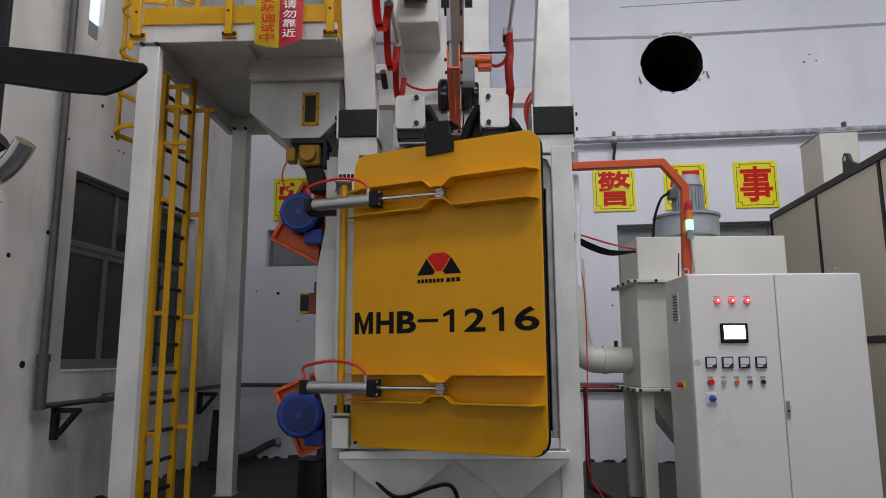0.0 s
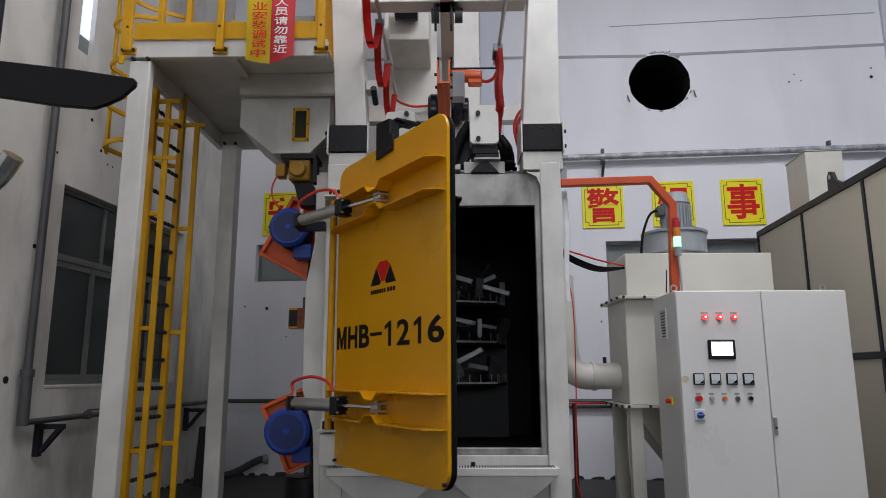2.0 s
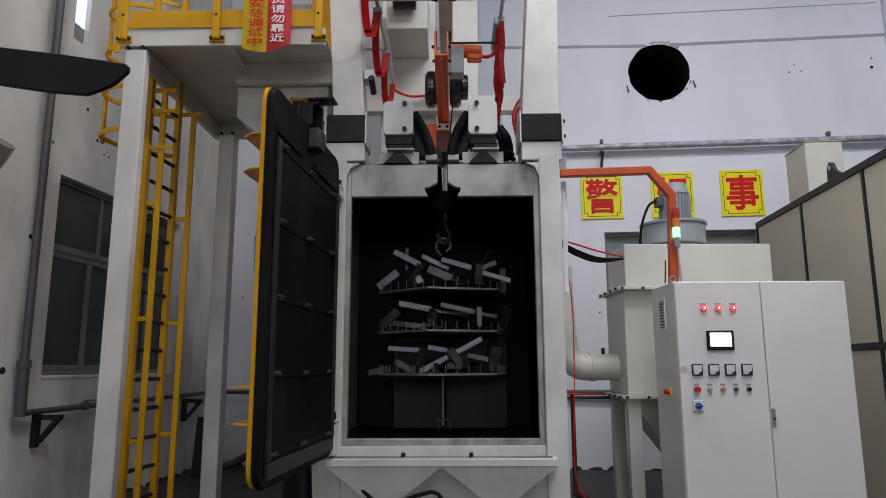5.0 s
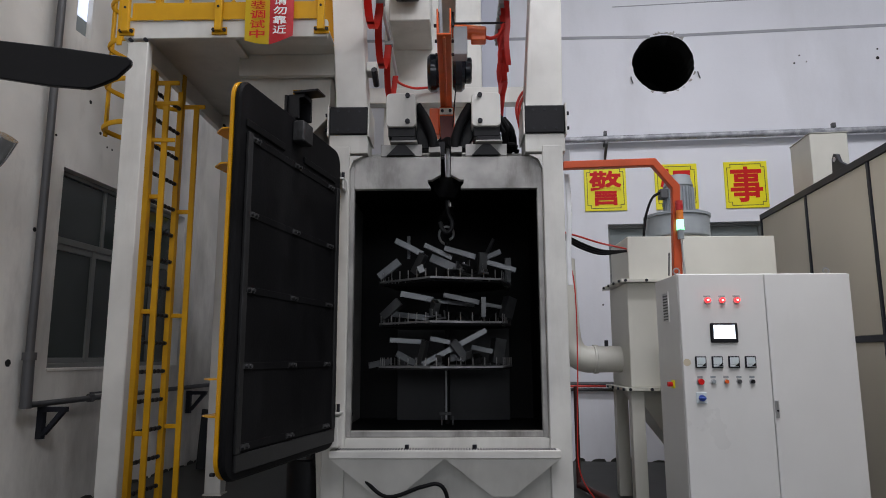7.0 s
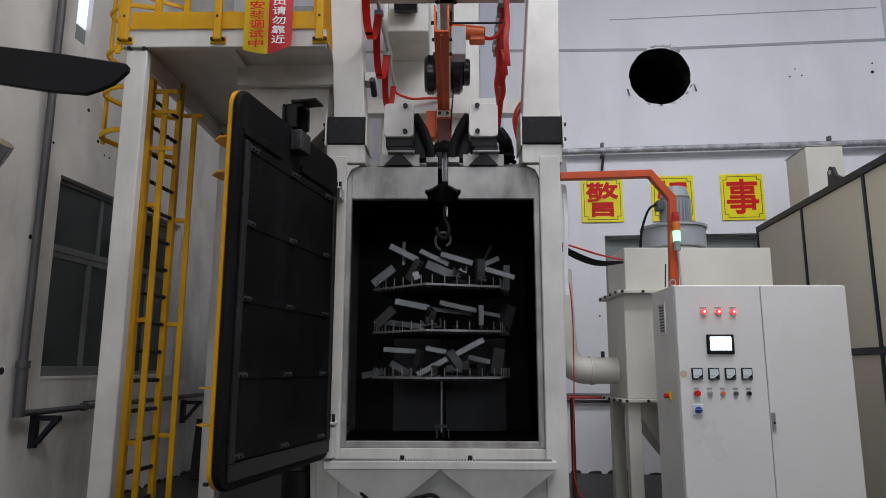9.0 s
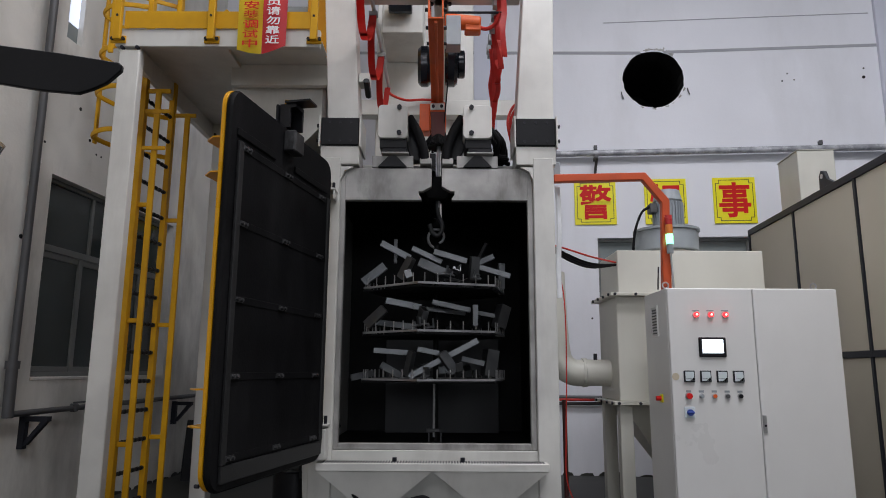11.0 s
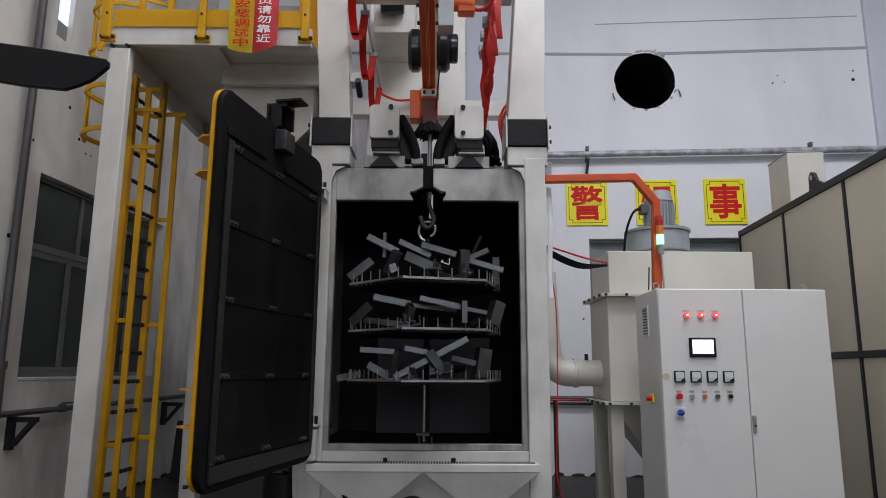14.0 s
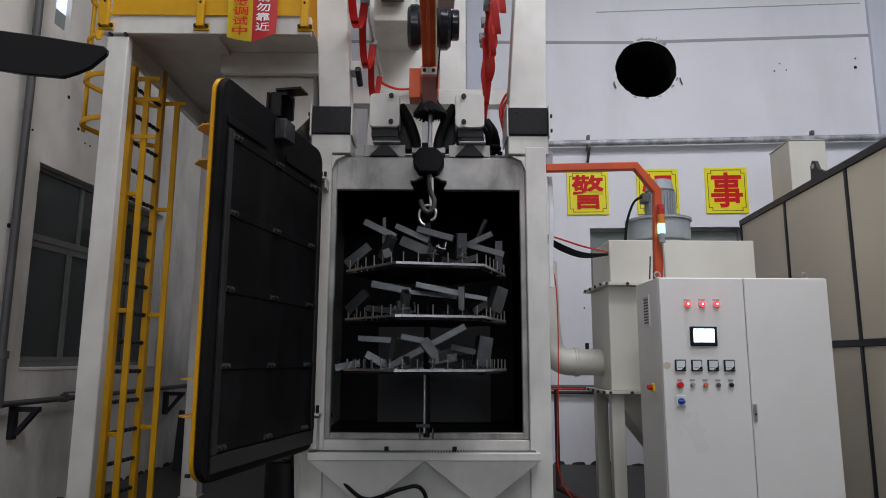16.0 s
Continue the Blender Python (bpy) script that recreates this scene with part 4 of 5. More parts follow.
rod(bm, (0.01, 0, 3.275), (0.01, 0, 3.40), 0.114, 24, 0.06)
part("brush_ring", bm, RUBBER, trolley, "black bristle skirt")
HK = [(0.008, 0, 2.87), (0.005, 0, 2.74), (0.016, 0, 2.665), (0.046, 0, 2.60), (0.040, 0, 2.54), (0.005, 0, 2.505), (-0.036, 0, 2.53), (-0.052, 0, 2.575), (-0.06, 0, 2.60)]
sw("hook", CLIPS, trolley, curve_pts(HK, 6), 0.019, 10, label="dark steel hook")

# the hanging rack: three six-sided trays on a stem, with a ring on the hook
rack = thing("hanging_rack", "three-tier steel rack with upright prongs hanging from the hook", "rack")
RG = [(0.0, 0.0, 2.36), (-0.012, 0, 2.395), (-0.050, 0.006, 2.425), (-0.070, 0.012, 2.475), (-0.058, 0.016, 2.53), (-0.015, 0.018, 2.56), (0.035, 0.012, 2.548), (0.060, 0.004, 2.505), (0.050, 0, 2.462), (0.022, 0, 2.44)]
sw("ring", STEEL, rack, curve_pts(RG, 6), 0.011, 8, label="open steel ring")
rd("stem", LINER, rack, (0, 0, 0.86), (0, 0, 2.42), 0.022, 12)
rd("stem_foot", STEEL, rack, (-0.012, -0.03, 0.89), (-0.012, -0.03, 1.32), 0.010, 10)
for x in (-0.05, 0.045):
    bx("foot_pin", GPIPE, rack, x - 0.006, x + 0.006, 0.0, 0.012, 0.845, 0.92, 0.002)
bx("foot_peg", GPIPE, rack, -0.07, 0.03, -0.05, -0.03, 0.93, 0.955, 0.003)
HEX = [(0.60 * math.cos(radians(17 + 60 * k)), 0.60 * math.sin(radians(17 + 60 * k))) for k in range(6)]
for z, prongs in ((2.04, True), (1.69, True), (1.335, True)):
    bm = bmesh.new()
    loops = [[bm.verts.new((x * f, y * f, z + dz)) for x, y in HEX] for f, dz in ((1.0, -0.008), (1.0, 0.008), (0.97, 0.008), (0.97, -0.008))]
    for la, lb in zip(loops, loops[1:] + loops[:1]):
        for k in range(6):
            bm.faces.new((la[k], la[(k + 1) % 6], lb[(k + 1) % 6], lb[k]))
    bmesh.ops.recalc_face_normals(bm, faces=bm.faces[:])
    tray = part("tray", bm, STEEL, rack, "six-sided steel tray rim")
    bm = bmesh.new()
    prism(bm, [(x * 0.95, y * 0.95) for x, y in HEX], z - 0.026, z - 0.020, "z")
    for k in range(3):
        rod(bm, (*HEX[k], z - 0.018), (*HEX[k + 3], z - 0.018), 0.010, 6)
    for f in (0.33, 0.66):
        for k in range(6):
            rod(bm, (HEX[k][0] * f, HEX[k][1] * f, z - 0.01), (HEX[(k + 1) % 6][0] * f, HEX[(k + 1) % 6][1] * f, z - 0.01), 0.009, 6)
    part("tray_floor", bm, LINER, tray, "dark tray floor with spokes")
    for k in range(6):
        for i in range(6):
            f = (i + 0.5) / 6
            x, y = HEX[k][0] * (1 - f) + HEX[(k + 1) % 6][0] * f, HEX[k][1] * (1 - f) + HEX[(k + 1) % 6][1] * f
            rd("prong", STEEL, tray, (x, y, z), (x, y, z + 0.075), 0.0045, 5)

# blasted square tubes and brackets laid on the trays
LOAD = []


def work_piece(ax, az, bx_, bz, w, y, lean, flat):
    a, b = Vector((ax, y, az)), Vector((bx_, y + lean, bz))
    d = b - a
    m = Matrix.Translation((a + b) / 2) @ d.to_track_quat("X", "Z").to_matrix().to_4x4()
    bm = bmesh.new()
    L, t = d.length / 2, 0.006
    h = w / 2
    q = h * flat
    outer, inner = [(-q, -h), (q, -h), (q, h), (-q, h)], [(-q + t, -h + t), (q - t, -h + t), (q - t, h - t), (-q + t, h - t)]
    rings = [[bm.verts.new((x, *p)) for p in o] for x, o in ((-L, outer), (L, outer), (L, inner), (-L, inner))]
    for r0, r1 in zip(rings, rings[1:] + rings[:1]):
        for i in range(4):
            bm.faces.new((r0[i], r0[(i + 1) % 4], r1[(i + 1) % 4], r1[i]))
    bmesh.ops.recalc_face_normals(bm, faces=bm.faces[:])
    ob = part("square_tube", bm, WORK)
    tagged(ob, "grey blasted steel square tube lying on the rack", "steel tube", "tubes on the rack")
    LOAD.append((ob, m))


TIER_A = [(-0.02, 2.298, 0.23, 2.222, 0.041, -0.40), (-0.19, 2.342, 0.04, 2.234, 0.038, -0.30), (-0.44, 2.399, -0.21, 2.283, 0.047, -0.20), (-0.19, 2.245, -0.27, 2.097, 0.062, -0.42),
          (0.29, 2.252, 0.28, 2.085, 0.065, -0.45), (0.30, 2.205, 0.57, 2.124, 0.038, -0.30), (-0.34, 2.476, -0.34, 2.278, 0.041, 0.05), (-0.13, 2.22, 0.10, 2.115, 0.066, -0.38),
          (-0.41, 2.224, -0.58, 2.09, 0.065, -0.15), (0.53, 2.266, 0.53, 2.063, 0.084, -0.05), (0.43, 2.481, 0.34, 2.30, 0.026, 0.20), (0.28, 2.258, 0.48, 2.344, 0.041, 0.10)]
TIER_B = [(-0.03, 1.915, 0.26, 1.856, 0.037, -0.38), (-0.40, 1.953, -0.12, 1.90, 0.048, -0.10), (-0.18, 1.89, 0.23, 1.848, 0.030, -0.20), (0.29, 1.887, 0.29, 1.734, 0.061, -0.47),
          (0.30, 1.845, 0.45, 1.82, 0.030, -0.30), (0.54, 1.911, 0.49, 1.737, 0.087, -0.12), (-0.40, 1.874, -0.54, 1.746, 0.072, -0.25), (-0.09, 1.859, -0.11, 1.777, 0.082, -0.42)]
TIER_C = [(-0.20, 1.358, 0.31, 1.626, 0.041, -0.42), (0.04, 1.532, 0.14, 1.395, 0.065, -0.50), (-0.14, 1.564, 0.02, 1.533, 0.038, -0.30), (-0.49, 1.558, -0.20, 1.54, 0.039, -0.10),
          (-0.18, 1.547, -0.22, 1.363, 0.063, -0.30), (0.20, 1.495, 0.37, 1.457, 0.038, -0.25), (0.43, 1.562, 0.40, 1.364, 0.097, -0.20), (-0.43, 1.445, -0.28, 1.361, 0.053, -0.10), (-0.67, 1.344, -0.50, 1.38, 0.049, -0.05)]
rng = random.Random(21)
for tier in (TIER_A, TIER_B, TIER_C):
    for ax, az, cx, cz, w, y in tier:
        work_piece(ax, az, cx, cz, w, y, rng.uniform(-0.03, 0.06), rng.choice((0.6, 0.8, 1.0)))
for z in (2.04, 1.69, 1.335):
    for k in range(5):
        a = rng.uniform(0, 6.28)
        r = rng.uniform(0.12, 0.42)
        x, y = r * math.cos(a), 0.12 + r * math.sin(a) * 0.8
        b = rng.uniform(0, 3.14)
        L = rng.uniform(0.10, 0.24)
        work_piece(x - L * math.cos(b), z + 0.05 + rng.uniform(0, 0.03), x + L * math.cos(b), z + 0.06 + rng.uniform(0.02, 0.10), rng.uniform(0.04, 0.06), y, L * math.sin(b), rng.choice((0.6, 1.0)))


def small_bracket(x, y, z, a):
    bm = bmesh.new()
    box(bm, -0.035, 0.035, -0.025, 0.025, -0.004, 0.004)
    box(bm, -0.035, -0.027, -0.025, 0.025, 0.004, 0.06)
    rod(bm, (0.01, 0, 0.004), (0.01, 0, 0.03), 0.012, 8)
    ob = part("steel_bracket", bm, WORK)
    tagged(ob, "small bent steel bracket lying on the rack", "bracket", "brackets on the rack")
    LOAD.append((ob, pose(x, y, z, rng.uniform(-30, 30), rng.uniform(-30, 30), a)))


for x, y, z in ((0.06, -0.48, 2.10), (0.14, -0.47, 2.14), (0.10, -0.5, 2.11), (-0.20, -0.48, 2.08), (0.30, -0.47, 2.09), (-0.15, -0.47, 1.73), (-0.10, -0.48, 1.74), (-0.05, -0.47, 1.72), (0.10, -0.49, 1.39), (0.16, -0.47, 1.42), (-0.08, -0.5, 1.36)):
    small_bracket(x, y, z, rng.uniform(0, 360))

# festoon cables: a fixed one on a slanting-looking track at one side, a gathered one that the trolley pulls out at the other
fest = thing("cable_festoon", "red flat cable looped along a steel track", "cable")
rd("track", STEEL, fest, (-0.545, -1.6, 4.42), (-0.545, 1.9, 4.42), 0.018, 12)
for k in range(4):
    y = 1.44 - k * 0.76
    pts = curve_pts([(-0.55, y + 0.36, 4.38), (-0.570, y + 0.33, 4.18), (-0.582, y + 0.16, 4.03), (-0.582, y - 0.10, 4.03), (-0.570, y - 0.32, 4.18), (-0.55, y - 0.37, 4.38)], 7)
    bm = bmesh.new()
    prev = None
    for p in pts:
        row = [bm.verts.new((p.x + o, p.y, p.z)) for o in (-0.03, 0.03)]
        if prev:
            bm.faces.new((prev[0], prev[1], row[1], row[0]))
        prev = row
    bmesh.ops.solidify(bm, geom=bm.faces[:], thickness=0.009)
    part("cable_loop", bm, REDC, fest)
    bx("cable_clip", GREYM, fest, -0.585, -0.51, y - 0.41, y - 0.35, 4.36, 4.40, 0.003)
sw("cable_tail", REDC, fest, curve_pts([(-0.555, 1.80, 4.38), (-0.525, 1.85, 4.33), (-0.44, 1.93, 4.315), (-0.34, 2.0, 4.32), (-0.2, 2.03, 4.34), (-0.05, 2.06, 4.35)], 7), 0.014, 8)
ftrack = thing("festoon_track", "steel cable track on the hoist frame", "rail")
rd("track", STEEL, ftrack, (0.51, -2.4, 4.42), (0.51, 1.05, 4.42), 0.018, 12)
bx("end_stop", GREYM, ftrack, 0.47, 0.55, 1.03, 1.09, 4.36, 4.46, 0.006)
LOOPS = []
for k in range(6):
    c = thing("cable_carriage", "red flat cable loop on its running carriage", "cable", "running cable loops")
    pts = curve_pts([(0.0, 0.06, -0.03), (0.014, 0.075, -0.16), (-0.008, 0.05, -0.30), (0.012, 0.075, -0.45), (-0.006, 0.05, -0.76 + 0.07 * k), (-0.01, 0.0, -0.86 + 0.08 * k), (0.01, -0.05, -0.60), (-0.008, -0.07, -0.40), (0.012, -0.05, -0.22), (0.0, -0.06, -0.03)], 7)
    bm = bmesh.new()
    prev = None
    for p in pts:
        row = [bm.verts.new((p.x + o, p.y, p.z)) for o in (-0.022, 0.022)]
        if prev:
            bm.faces.new((prev[0], prev[1], row[1], row[0]))
        prev = row
    bmesh.ops.solidify(bm, geom=bm.faces[:], thickness=0.010)
    part("cable_loop", bm, REDC, c, m=pose(0, 0, 0, 0, 0, 10 * (k % 3 - 1)))
    bx("carriage", GREYM, c, -0.05, 0.04, -0.04, 0.04, -0.045, 0.03, 0.006)
    LOOPS.append(c)

# ------------------------------------------------------------------ impeller heads with blue motors beside the casing


def impeller(z, tilt, label):
    t = thing("impeller_motor", label, "motor", "impeller motors")
    x = -1.248 if z > 2 else -1.20
    r = 0.158 if z > 2 else 0.175
    m = Matrix.Translation((x, 0, z)) @ pose(0, 0, 0, 0, tilt, 0)
    bm = bmesh.new()
    box(bm, -0.16, 0.30, 0.52, 0.56, -0.27, 0.24, m)
    box(bm, -0.18, -0.15, 0.46, 0.62, -0.27, 0.24, m)
    box(bm, -0.18, 0.30, 0.46, 0.62, 0.24, 0.27, m)
    box(bm, -0.18, 0.30, 0.46, 0.62, -0.30, -0.27, m)
    part("mounting_plate", bm, ORANGE, t, "orange angled mounting plate", 0.004)
    rd("fan_cover", BLUE, t, (x, 0.22, z), (x, 0.30, z), r, 32, bevel=0.022)
    rd("cover_grille", mat("dark_blue_grille", (0.008, 0.022, 0.12), 0.5), t, (x, 0.214, z), (x, 0.224, z), r * 0.74, 28)
    rd("grille_hub", BLUE, t, (x, 0.208, z), (x, 0.216, z), 0.022, 12)
    bm = bmesh.new()
    rod(bm, (x, 0.30, z), (x, 0.52, z), r * 0.86, 32)
    for k in range(24):
        a = 2 * math.pi * k / 24
        box(bm, -0.004, 0.004, 0.305, 0.515, r * 0.84, r * 0.97, Matrix.Translation((x, 0, z)) @ pose(0, 0, 0, 0, math.degrees(a), 0))
    part("finned_body", bm, BLUE, t)
    bx("terminal_box", BLUE, t, x + 0.02, x + 0.17, 0.33, 0.47, z - 0.24, z - 0.12, 0.008)
    bm = bmesh.new()
    box(bm, 0.0, 0.34, 0.60, 0.90, -0.22, 0.22, m)
    part("impeller_case", bm, BLACK, t, "dark impeller casing", 0.01)
    return t


impeller(2.575, 28, "blue electric motor on an orange plate at the upper casing")
impeller(0.99, -24, "blue electric motor on an orange plate at the lower casing")
gb = thing("junction_box", "small rusty yellow junction box on a stub", "box")
bm = bmesh.new()
box(bm, -1.235, -1.215, 0.30, 0.42, 1.77, 1.93)
box(bm, -1.215, -1.10, 0.30, 0.31, 1.77, 1.93)
box(bm, -1.215, -1.10, 0.41, 0.42, 1.77, 1.93)
box(bm, -1.215, -1.10, 0.31, 0.41, 1.77, 1.785)
part("case", bm, YRAIL, gb)
# black insert painted for the shade inside the open box
bx("box_opening", BLACK, gb, -1.232, -1.165, 0.292, 0.299, 1.785, 1.915, 0.002, "black insert in place of the box's dark opening")
# rust, with this side's shade taken into the brown
bx("cover", mat("rusty_shaded_cover", (0.20, 0.055, 0.02), 0.7, vary=0.4, scale=20), gb, -1.164, -1.10, 0.290, 0.299, 1.77, 1.93, 0.002, "rusty brown cover, shade darkening its colour")
rd("stub", GPIPE, gb, (-1.12, 0.35, 1.93), (-1.12, 0.35, 2.02), 0.018, 8)
sw("cable", RUBBER, gb, curve_pts([(-1.12, 0.4, 2.0), (-1.115, 0.45, 2.3), (-1.10, 0.5, 2.42), (-1.05, 0.4, 2.28), (-0.92, 0.2, 2.27)], 6), 0.012, 8)

# shot hopper under the platform, with its gauge window and dosing valve
HS = 0.921
hop = thing("shot_hopper", "white folded shot hopper with a yellow-framed gauge window", "hopper", at=Matrix.LocRotScale((0.06 * (1 - HS), -4.98 * (1 - HS), 1.41 * (1 - HS)), None, (HS, HS, HS)))
bm = bmesh.new()
prism(bm, [(-1.84, 3.93), (-1.84, 3.60), (-1.54, 3.35), (-1.20, 3.35), (-1.03, 3.53), (-1.03, 3.93)][::-1], 0.70, 1.5)
part("bin", bm, WHITE, hop, bevel=0.004)
gw = bx("gauge_frame", YRAIL, hop, -1.362, -1.212, 0.685, 0.699, 3.46, 3.77, 0.003, "yellow bolted gauge frame")
bx("gauge_glass", GLASSD, gw, -1.336, -1.238, 0.680, 0.686, 3.49, 3.74, 0.002)
for x in (-1.350, -1.224):
    for z in (3.475, 3.615, 3.755):
        rd("bolt", DARKF, gw, (x, 0.677, z), (x, 0.686, z), 0.007, 6)
VALVE = mat("dusty_yellow_paint", (0.44, 0.225, 0.008), 0.5, vary=0.25, scale=9, stain=(0.12, 0.05, 0.02), stain_amount=0.7)
vb = bx("valve_body", VALVE, hop, -1.39, -1.20, 0.72, 0.95, 3.11, 3.30, 0.012, "yellow dosing valve")
bx("valve_flange", DARKF, vb, -1.46, -1.14, 0.70, 0.97, 3.30, 3.345, 0.004)
rd("valve_motor", VALVE, vb, (-1.30, 0.66, 3.20), (-1.30, 0.73, 3.20), 0.07, 16, bevel=0.008)
bx("valve_arm", DARKF, vb, -1.17, -1.13, 0.70, 0.80, 3.08, 3.30, 0.004)
bx("valve_box", VALVE, vb, -1.50, -1.42, 0.70, 0.82, 3.14, 3.26, 0.006)
bm = bmesh.new()
prism(bm, [(-1.35, 3.098), (-1.19, 3.098), (-1.13, 2.88), (-1.29, 2.88)][::-1], 0.76, 0.92)
part("feed_chute", bm, BLACK, hop, "black feed chute", 0.006)
sw("air_line", REDC, hop, curve_pts([(-1.46, 0.72, 3.2), (-1.52, 0.70, 3.05), (-1.50, 0.66, 2.92), (-1.42, 0.6, 2.82)], 6), 0.008, 6)
bx("duct_wall", WHITE, hop, -1.02, -0.93, 0.9, 1.5, 3.06, 3.93, 0.004)
bx("dark_funnel", GPIPE, hop, -1.04, -1.0, 0.72, 1.2, 3.06, 3.62, 0.003)

# ------------------------------------------------------------------ platform, its columns, rails and banner
plat = thing("steel_platform", "white steel platform on columns with yellow guard rails", "platform")
for x0, y0 in ((-2.305, -0.42), (-2.245, 1.42)):
    w = 0.15
    col = bx("column", WHITE, plat, x0, x0 + w, y0, y0 + (0.08 if y0 < 0 else w), FL + 0.015, 3.69, 0.006)
    bx("base_plate", WHITE, col, x0 - 0.012, x0 + w + 0.012, y0 - 0.012, y0 + w + 0.012, FL + 0.001, FL + 0.0145, 0.002)
    for bx0 in (x0 + 0.02, x0 + w - 0.02):
        rd("bolt", DARKF, col, (bx0, y0 - 0.012, 3.705), (bx0, y0 + 0.02, 3.705), 0.014, 8)
bx("edge_beam", WHITE, plat, -2.34, -0.85, -0.42, -0.37, 3.715, 3.85, 0.004)
bx("edge_beam", WHITE, plat, -2.34, -0.80, 1.52, 1.58, 3.69, 3.85, 0.004)
bx("edge_beam", WHITE, plat, -2.34, -2.29, -0.369, 1.519, 3.69, 3.85, 0.004)
bx("edge_beam", WHITE, plat, -0.888, -0.838, 0.30, 1.519, 3.72, 3.85, 0.004)
bx("rib_beam", WHITE, plat, -1.66, -1.60, -0.369, 0.149, 3.815, 3.849, 0.003)
bx("rib_beam", WHITE, plat, -1.675, -0.89, 0.15, 0.205, 3.672, 3.849, 0.003)
bx("deck_plate", WHITE, plat, -2.33, -0.872, -0.41, 0.0, 3.851, 3.858, 0)
bx("deck_plate", WHITE, plat, -2.33, -0.885, 0.001, 1.57, 3.851, 3.858, 0)
bx("toe_board", YRAIL, plat, -2.28, -0.90, -0.435, -0.428, 3.85, 3.985, 0.002)
for x in (-2.315, -1.635, -0.89):
    post = bx("rail_post", YRAIL, plat, x - 0.025, x + 0.025, -0.475, -0.436, 3.75, 4.95, 0.003)
    bx("post_foot", YRAIL, post, x - 0.055, x + 0.055, -0.435, -0.421, 3.735, 3.79, 0.002)
    for dx in (-0.04, 0.04):
        rd("bolt", DARKF, post, (x + dx, -0.45, 3.765), (x + dx, -0.434, 3.765), 0.013, 8)
    rd("bolt", DARKF, post, (x, -0.482, 3.93), (x, -0.474, 3.93), 0.009, 8)
for z in (4.40, 4.93):
    bx("rail_bar", YRAIL, plat, -2.315, -0.865, -0.46, -0.437, z, z + 0.04, 0.003)
# far side rails, seen between the bars
for x in (-2.3, -1.65, -0.9):
    bx("rail_post", YRAIL, plat, x - 0.02, x + 0.02, 1.54, 1.58, 3.86, 4.95, 0.003)
for z in (4.10, 4.40, 4.93):
    bx("rail_bar", YRAIL, plat, -2.3, -0.9, 1.55, 1.575, z, z + 0.04, 0.003)
for a, b in (((-2.1, 0.2, 4.02), (-1.75, 0.2, 4.35)), ((-1.75, 0.25, 4.30), (-1.50, 0.25, 4.02))):
    rd("stair_bar", YRAIL, plat, a, b, 0.018, 10)
bk = thing("bucket_elevator", "yellow bucket elevator casing on the platform", "machine")
bx("casing", YELLOW, bk, -1.12, -0.86, 0.35, 0.8, 3.86, 6.2, 0.006)
bx("service_cabinet", GREYM, bk, -1.62, -1.16, 0.55, 0.9, 3.86, 4.6, 0.01)

ban = thing("hanging_banner", "yellow and red cloth banner with vertical writing tied to the rail", "banner")


def cloth(x0, x1, z0l, z0r, z1, y0, y1, material):
    bm = bmesh.new()
    rows = []
    for k in range(25):
        f = k / 24
        row = []
        for i in range(9):
            g = i / 8
            x = x0 + (x1 - x0) * g
            z = (z0l + (z0r - z0l) * g - 0.012 * math.sin(math.pi * g)) * (1 - f) + z1 * f
            y = y0 + (y1 - y0) * g - 0.012 * math.sin(3.1 * g + 5 * f)
            row.append(bm.verts.new((x, y, z)))
        rows.append(row)
    for a, b in zip(rows, rows[1:]):
        for i in range(8):
            bm.faces.new((a[i], a[i + 1], b[i + 1], b[i]))
    bmesh.ops.solidify(bm, geom=bm.faces[:], thickness=0.003)
    return part("cloth", bm, material, ban, smooth=True)


cloth(-1.425, -1.245, 3.652, 3.608, 4.95, -0.50, -0.52, BANY)
cloth(-1.242, -1.082, 3.608, 3.69, 4.95, -0.52, -0.49, BANR)
for i, ch in enumerate("中试调装安业"):
    lettering(ch, -1.375, -1.268, 3.645 + i * 0.0735, 3.707 + i * 0.0735, -0.548, SIGNR, ban, "character", 0.003, bold=0.008)
for i, ch in enumerate("近靠勿请员人"):
    lettering(ch, -1.212, -1.115, 3.675 + i * 0.0735, 3.737 + i * 0.0735, -0.548, BANW, ban, "character", 0.003, bold=0.006)

# caged ladder at the platform's outer side: it leans on the wall side of the columns
lad = thing("caged_ladder", "yellow caged ladder with dark rungs beside the platform", "ladder")
for x, y, z1 in ((-2.337, 0.10, 5.2), (-2.297, 0.55, 5.2)):
    bx("stile", YRAIL, lad, x - 0.022, x + 0.022, y - 0.03, y + 0.03, FL + 0.002, z1, 0.003)
for i in range(15):
    z = 0.42 + 0.2225 * i
    rg = bmesh.new()
    rod(rg, (-2.337, 0.12, z), (-2.297, 0.53, z), 0.012, 8)
    for k in range(7):
        f = (k + 0.5) / 7
        rod(rg, (-2.337 + 0.04 * f, 0.12 + 0.41 * f - 0.014, z), (-2.337 + 0.04 * f, 0.12 + 0.41 * f + 0.014, z), 0.017, 8)
    part("rung", rg, DARKF, lad, "dark knurled rung")
for x, y, z1 in ((-2.224, 0.10, 3.60), (-2.162, 0.55, 3.58)):
    bx("cage_bar", YRAIL, lad, x - 0.022, x + 0.022, y - 0.012, y + 0.012, FL + 0.002, z1, 0.003)
